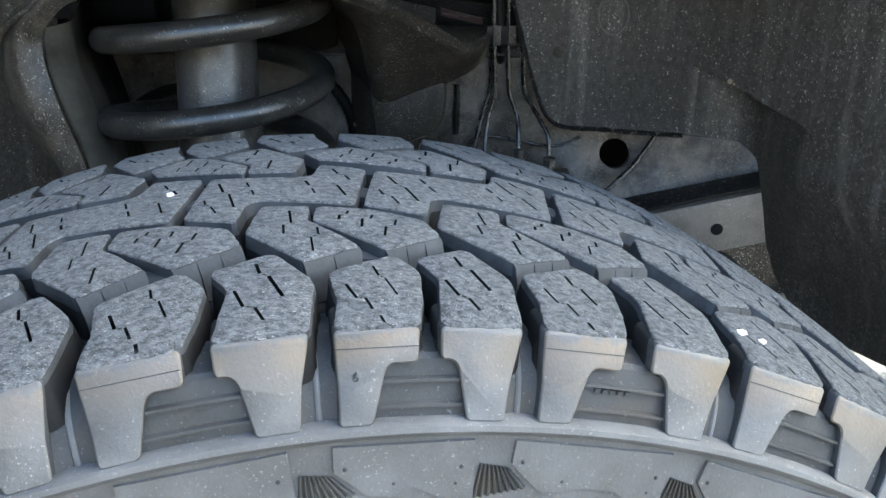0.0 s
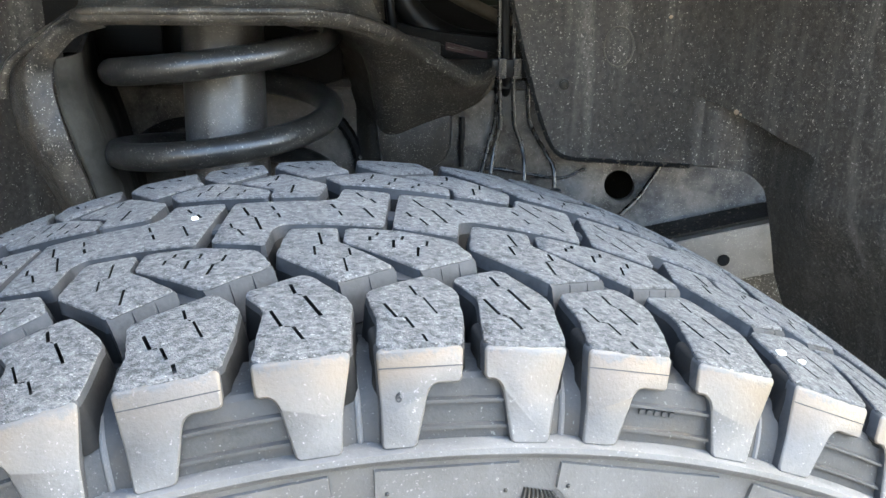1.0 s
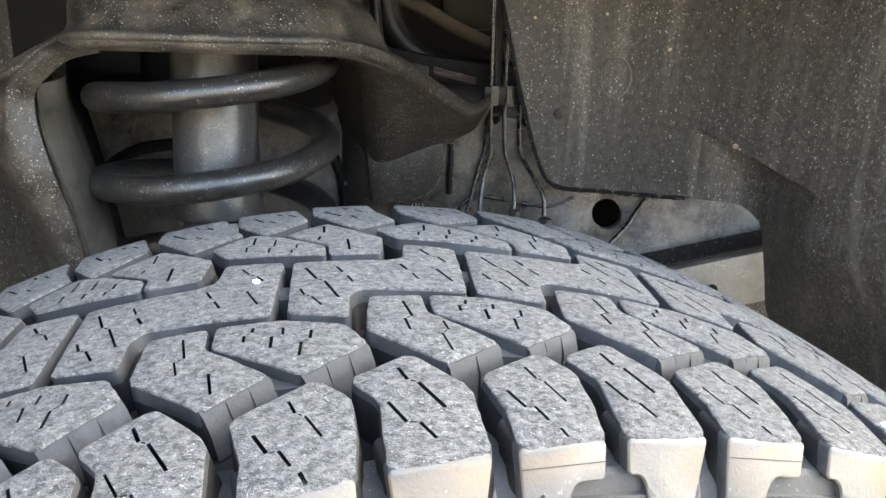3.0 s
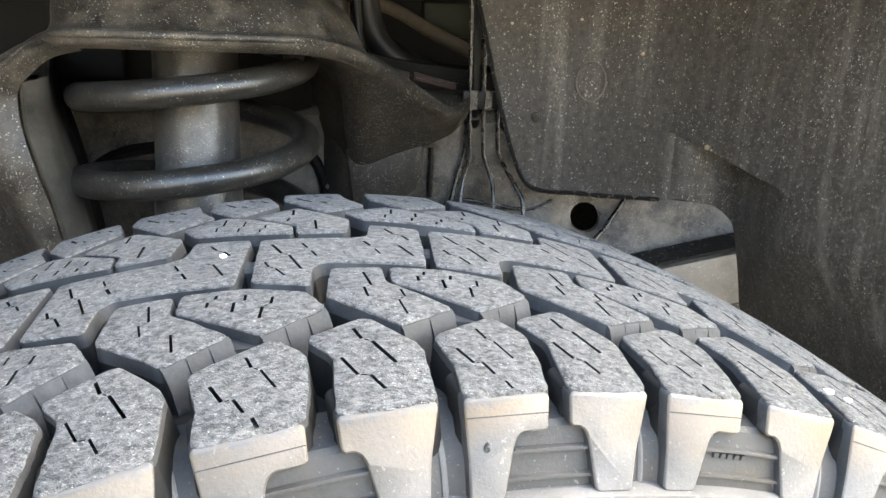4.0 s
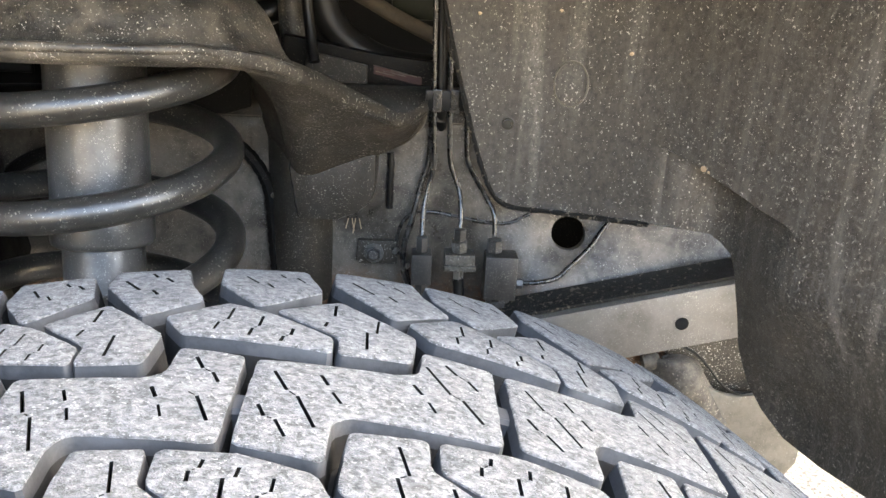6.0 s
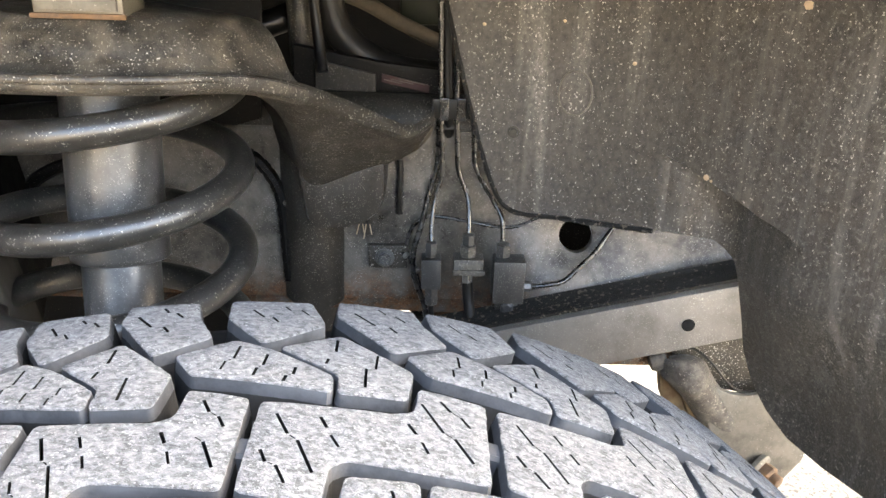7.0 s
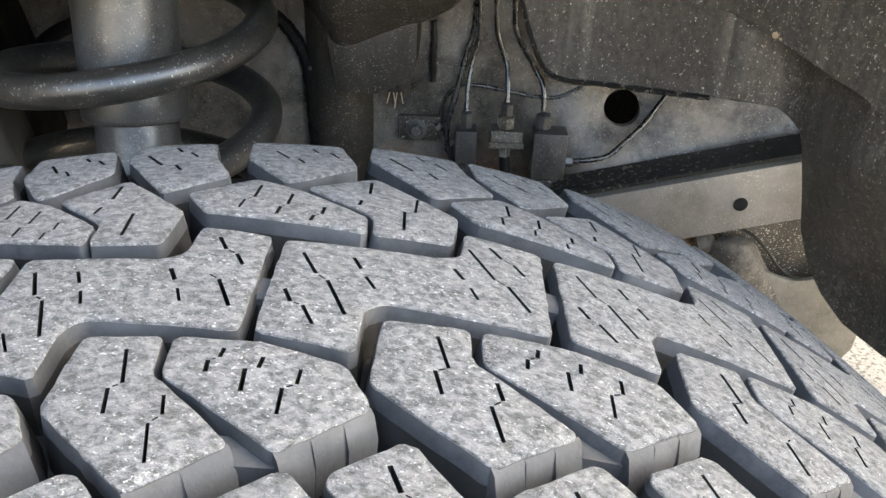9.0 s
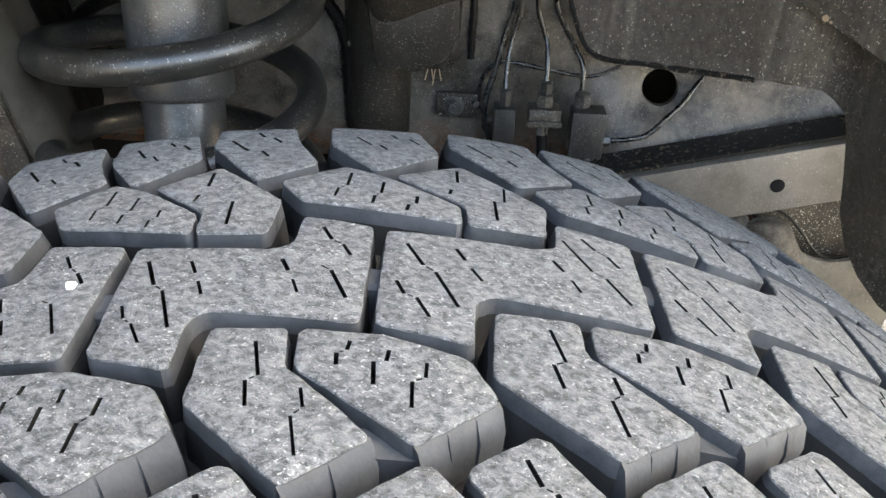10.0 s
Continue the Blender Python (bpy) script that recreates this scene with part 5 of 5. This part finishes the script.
            # deep part of the lug's wall is near-black, painted shade again
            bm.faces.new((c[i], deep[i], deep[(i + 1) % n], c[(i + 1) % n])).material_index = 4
    bmesh.ops.remove_doubles(bm, verts=bm.verts[:], dist=1.5e-5)
    bmesh.ops.recalc_face_normals(bm, faces=bm.faces[:])
    me = bpy.data.meshes.new(name)
    bm.to_mesh(me)
    bm.free()
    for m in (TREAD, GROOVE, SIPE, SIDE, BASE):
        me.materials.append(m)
    for p in me.polygons:
        p.use_smooth = True
    me.set_sharp_from_angle(angle=radians(48))
    return me


def tread():
    def even(steps):
        return [(a, b - a) for a, b in zip(steps, steps[1:] + [steps[0] + 360])]

    kinds = [("centre_block", CENTRE, CENTRE_CUTS, even(STEPS_CENTRE), None, None), ("ring_block", RING_A, RING_A_CUTS, even(STEPS_IN), None, None), ("ring_block", RING_B, RING_B_CUTS, even(STEPS_IN), None, None),
             ("inner_block", INNER_A, INNER_A_CUTS, SPANS_IN_A, None, None), ("inner_block", INNER_B, INNER_B_CUTS, SPANS_IN_B, None, None),
             ("middle_block", MID_A, MID_A_CUTS, even(STEPS_MID), None, ((0.475, -73), (0.195, -83))), ("middle_block", MID_B, MID_B_CUTS, even(STEPS_MID), None, ((0.905, -65), (0.60, -76.5))),
             ("shoulder_block", LUG_A, LUG_A_CUTS, LUGS_A, SIDE_A, None), ("shoulder_block", LUG_B, LUG_B_CUTS, LUGS_B, SIDE_B, None)]
    for n, (name, shape, cuts, places, lug, ledge) in enumerate(kinds):
        shared = {}
        for i, (a, span) in enumerate(places):
            span = round(span, 2)
            kind = (span, i if i < 5 else 5)
            if kind not in shared:
                shared[kind] = block_mesh(name, shape, cuts, span, lug, 10 * n + len(shared), ledge)
            ob = new(name, shared[kind])
            ob.parent = TYRE
            ob.matrix_basis = Matrix.Rotation(radians(a), 4, "Y")


def tyre_details():
    # stepped ribs in the scoops between paired lugs, and the thin rib in each straight groove
    for n, ((a, wide_a), (b, wide_b)) in enumerate(zip(LUGS_A, LUGS_B)):
        lo, hi = a + 0.222 * wide_a, b + 0.728 * wide_b
        before, wide = LUGS_B[n - 1]
        mid = (a + 0.048 * wide_a + (before + 0.917 * wide - (360 if n == 0 else 0))) / 2
        bm = bmesh.new()
        levels = [(0.3935, -0.108), (0.3928, -0.118), (0.3918, -0.1240), (0.3904, -0.1256), (0.3858, -0.1274), (0.3855, -0.1291), (0.3847, -0.1294), (0.3844, -0.1278), (0.3784, -0.1298), (0.3781, -0.1314), (0.3773, -0.1317), (0.3770, -0.1302), (0.3742, -0.1311), (0.372, -0.1322)]
        rows = []
        for r, s in levels:
            sp = min(1, max(0, (0.3925 - r) / 0.0205))
            l, h = lo + 0.3 * (1 - sp), hi - 0.25 * (1 - sp)
            rows.append([bm.verts.new((r * math.sin(t), s, r * math.cos(t))) for t in (radians(l + (h - l) * j / 6) for j in range(7))])
        for p, q in zip(rows, rows[1:]):
            for j in range(6):
                bm.faces.new((p[j], p[j + 1], q[j + 1], q[j]))
        bmesh.ops.recalc_face_normals(bm, faces=bm.faces[:])
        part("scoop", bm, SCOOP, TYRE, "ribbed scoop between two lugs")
        # dirt caked along its foot
        line = [(0.3732 * math.sin(t), -0.1319 + 0.0003 * math.sin(9 * j), 0.3732 * math.cos(t)) for j, t in ((j, radians(lo + (hi - lo) * j / 8)) for j in range(9))]
        part("caked_dirt", tube(bmesh.new(), line, [0.0006 + 0.0003 * math.sin(2.3 * j + n) for j in range(9)], 6), GRIME, TYRE, "black dirt along the foot of the scoop", True)
        # hollow foot of the straight groove, with one thin rib
        half = (a + 0.048 * wide_a - (before + 0.917 * wide - (360 if n == 0 else 0))) / 2 + 0.1
        rows, rib = [], []
        for r, w in ((0.386, -0.080), (0.3915, -0.104), (0.3905, -0.1155), (0.3865, -0.1228), (0.380, -0.1272), (0.3715, -0.1306)):
            rows.append([(r * math.sin(t), w + 0.0012 * (1 - abs(k)) - 0.0006 * (abs(k) > 0.9), r * math.cos(t)) for k, t in ((k, radians(mid + half * k)) for k in (-1.0, -0.5, 0.0, 0.5, 1.0))])
            rib.append((r * math.sin(radians(mid)), w + 0.0004, r * math.cos(radians(mid))))
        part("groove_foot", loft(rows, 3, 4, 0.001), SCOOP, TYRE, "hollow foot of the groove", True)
        part("groove_rib", tube(bmesh.new(), spline(rib, 4), [0.0004 + 0.0007 * min(1, k / 9) for k in range(21)], 8), SIDE, TYRE, "thin rib in the groove", True)
    # raised pads, hatching and vent nubs on the sidewall
    for a, b in zip([a - 0.35 for a in STEPS_SIDE], NEXT_SIDE):
        sp = b - 0.35 - a

        def at(bm, u, r, lift):
            t = radians(a + u)
            return bm.verts.new((r * math.sin(t), -0.1345 - lift - (0.366 - r) * 0.07, r * math.cos(t)))

        outline = [(0.55, 0.3680), (0.55, 0.3592), (2.1, 0.3500), (2.5, 0.3492), (3.7, 0.3490), (4.4, 0.3513), (sp - 4.2, 0.3513), (sp - 2.9, 0.3470), (sp - 1.15, 0.3465), (sp - 1.35, 0.36), (sp - 1.45, 0.3680)]
        for deep, (hi, lo) in enumerate(((0.0009, -0.001),)):
            bm = bmesh.new()
            mid_u, mid_r = sp / 2, 0.358
            top = [at(bm, u + (mid_u - u) * 0.012, r + (mid_r - r) * 0.05, hi) for u, r in outline]
            low = [at(bm, u, r, lo) for u, r in outline]
            n = len(outline)
            bm.faces.new(top)
            for j in range(n):
                bm.faces.new((top[j], low[j], low[(j + 1) % n], top[(j + 1) % n]))
            bmesh.ops.recalc_face_normals(bm, faces=bm.faces[:])
            part("raised_pad", bm, SIDE, TYRE)
        bm = bmesh.new()
        rows = []
        for j in range(33):
            k = j / 32
            lift = (-0.0001, 0.0008, 0.0008, -0.0001)[j % 4]
            rows.append((at(bm, -1.15 + 1.55 * k + 0.1, 0.3590 - 0.0015 * k, lift), at(bm, -1.25 + 2.9 * k, 0.3465 + 0.004 * k, lift)))
        for p, q in zip(rows, rows[1:]):
            bm.faces.new((p[0], p[1], q[1], q[0]))
        bmesh.ops.recalc_face_normals(bm, faces=bm.faces[:])
        part("hatching", bm, SCOOP, TYRE, "fine moulded hatching")
        if -25 < a < 35:
            for u, r in ((-2.0, 0.3585), (1.15, 0.3600), (3.5, 0.3535), (sp - 2.2, 0.3525)):
                t = radians(a + u)
                m = Matrix.Translation((r * math.sin(t), -0.1352, r * math.cos(t))) @ pose(0, 0, 0, 90)
                part("vent_nub", turned(bmesh.new(), [(0.0007, 0), (0.0007, 0.001), (0.0004, 0.0013)], 8, m), SCOOP, TYRE)


def tie_bars():
    """Low rubber bridges: one in the middle of each slot between centre blocks, one between the feet of each middle pair."""
    def bridge(places, half_long, half_wide, high):
        for (a0, s0), (a1, s1) in places:
            bm = bmesh.new()
            p, q = Vector((radians(a0) * R_TOP, s0 / 1000)), Vector((radians(a1) * R_TOP, s1 / 1000))
            d = (q - p).normalized()
            n = Vector((-d.y, d.x))
            mid = (p + q) / 2
            rings = []
            for grow, h in ((0.72, high), (1.0, high - 0.0012), (1.15, -0.0155)):
                ring = []
                for x, y in ((-1, -1), (1, -1), (1, 1), (-1, 1)):
                    c = mid + d * (x * half_long * grow) + n * (y * half_wide)
                    r = tread_r(c.y) + h
                    ring.append(bm.verts.new((r * math.sin(c.x / R_TOP), c.y, r * math.cos(c.x / R_TOP))))
                rings.append(ring)
            bm.faces.new(rings[0])
            for f, g in zip(rings, rings[1:]):
                for i in range(4):
                    bm.faces.new((f[i], g[i], g[(i + 1) % 4], f[(i + 1) % 4]))
            bmesh.ops.recalc_face_normals(bm, faces=bm.faces[:])
            part("tie_bar", bm, GROOVE, TYRE)

    def near(steps):
        return [(a, b - a) for a, b in zip(steps[:7], steps[1:8])]

    bridge([((a + 1.005 * w, 2), (a + 0.90 * w, -28)) for a, w in near(STEPS_CENTRE)], 0.005, 0.004, -0.0028)
    bridge([((a + 0.40 * w, -70), (a + 0.64 * w, -73.5)) for a, w in near(STEPS_MID)], 0.010, 0.004, -0.0042)


def stones():
    m = TYRE.matrix_basis
    for ang, s, size in ((-7.55, -0.0065, 0.0019), (21.6, -0.104, 0.0022), (22.8, -0.106, 0.0017)):
        bm = bmesh.new()
        bmesh.ops.create_icosphere(bm, subdivisions=1, radius=size)
        rnd = random.Random(int(ang * 10))
        r = tread_r(s) + size * 0.25
        p = m @ Vector((r * math.sin(radians(ang)), s, r * math.cos(radians(ang))))
        for v in bm.verts:
            v.co = Vector((v.co.x * rnd.uniform(0.7, 1.2), v.co.y * rnd.uniform(0.7, 1.2), v.co.z * 0.45)) + p
        tagged(part("pebble", bm, PALE), "small white stone chip lying on the tread", "pebble", "stone chips")
    for k in range(4):
        p = Vector((0.026 + 0.003 * k, 0.444, 0.713))
        tagged(part("straw", tube(bmesh.new(), [p, p + Vector((0.004 * (k % 2) - 0.002, -0.004, -0.008 - 0.002 * (k % 3)))], 0.0005, 5), TWIG), "dry straw stuck under the gusset", "straw", "bits of straw")


def lug_digit():
    """A small moulded figure on one shoulder lug."""
    curve = bpy.data.curves.new("digit", "FONT")
    curve.body, curve.size, curve.extrude = "6", 0.0042, 0.0004
    curve.align_x, curve.align_y = "CENTER", "CENTER"
    made = bpy.data.objects.new("digit", curve)
    bm = bmesh.new()
    bm.from_mesh(made.to_mesh())
    made.to_mesh_clear()
    bpy.data.objects.remove(made)
    r, t = 0.3876, radians(1.22)
    m = Matrix.Rotation(t, 4, "Y") @ Matrix.Translation((0, -0.1248 - (0.4008 - r) * 0.37 - 0.0002, r)) @ pose(0, 0, 0, 90)
    bmesh.ops.transform(bm, matrix=m, verts=bm.verts[:])
    part("moulded_digit", bm, GROOVE, TYRE, "small moulded figure")
    # a row of worn marks that cannot be read, in one scoop
    for k in range(5):
        t = radians(12.75 + 0.4 * k)
        m = Matrix.Rotation(t, 4, "Y") @ Matrix.Translation((0, -0.1288, 0.3832))
        bm = box(bmesh.new(), (-0.0008, -0.0002, -0.0008), (0.0008, 0.001, 0.0008))
        bmesh.ops.transform(bm, matrix=m, verts=bm.verts[:])
        part("moulded_mark", bm, SCOOP, TYRE)


tyre_details()
tie_bars()
lug_digit()
stones()
tread()
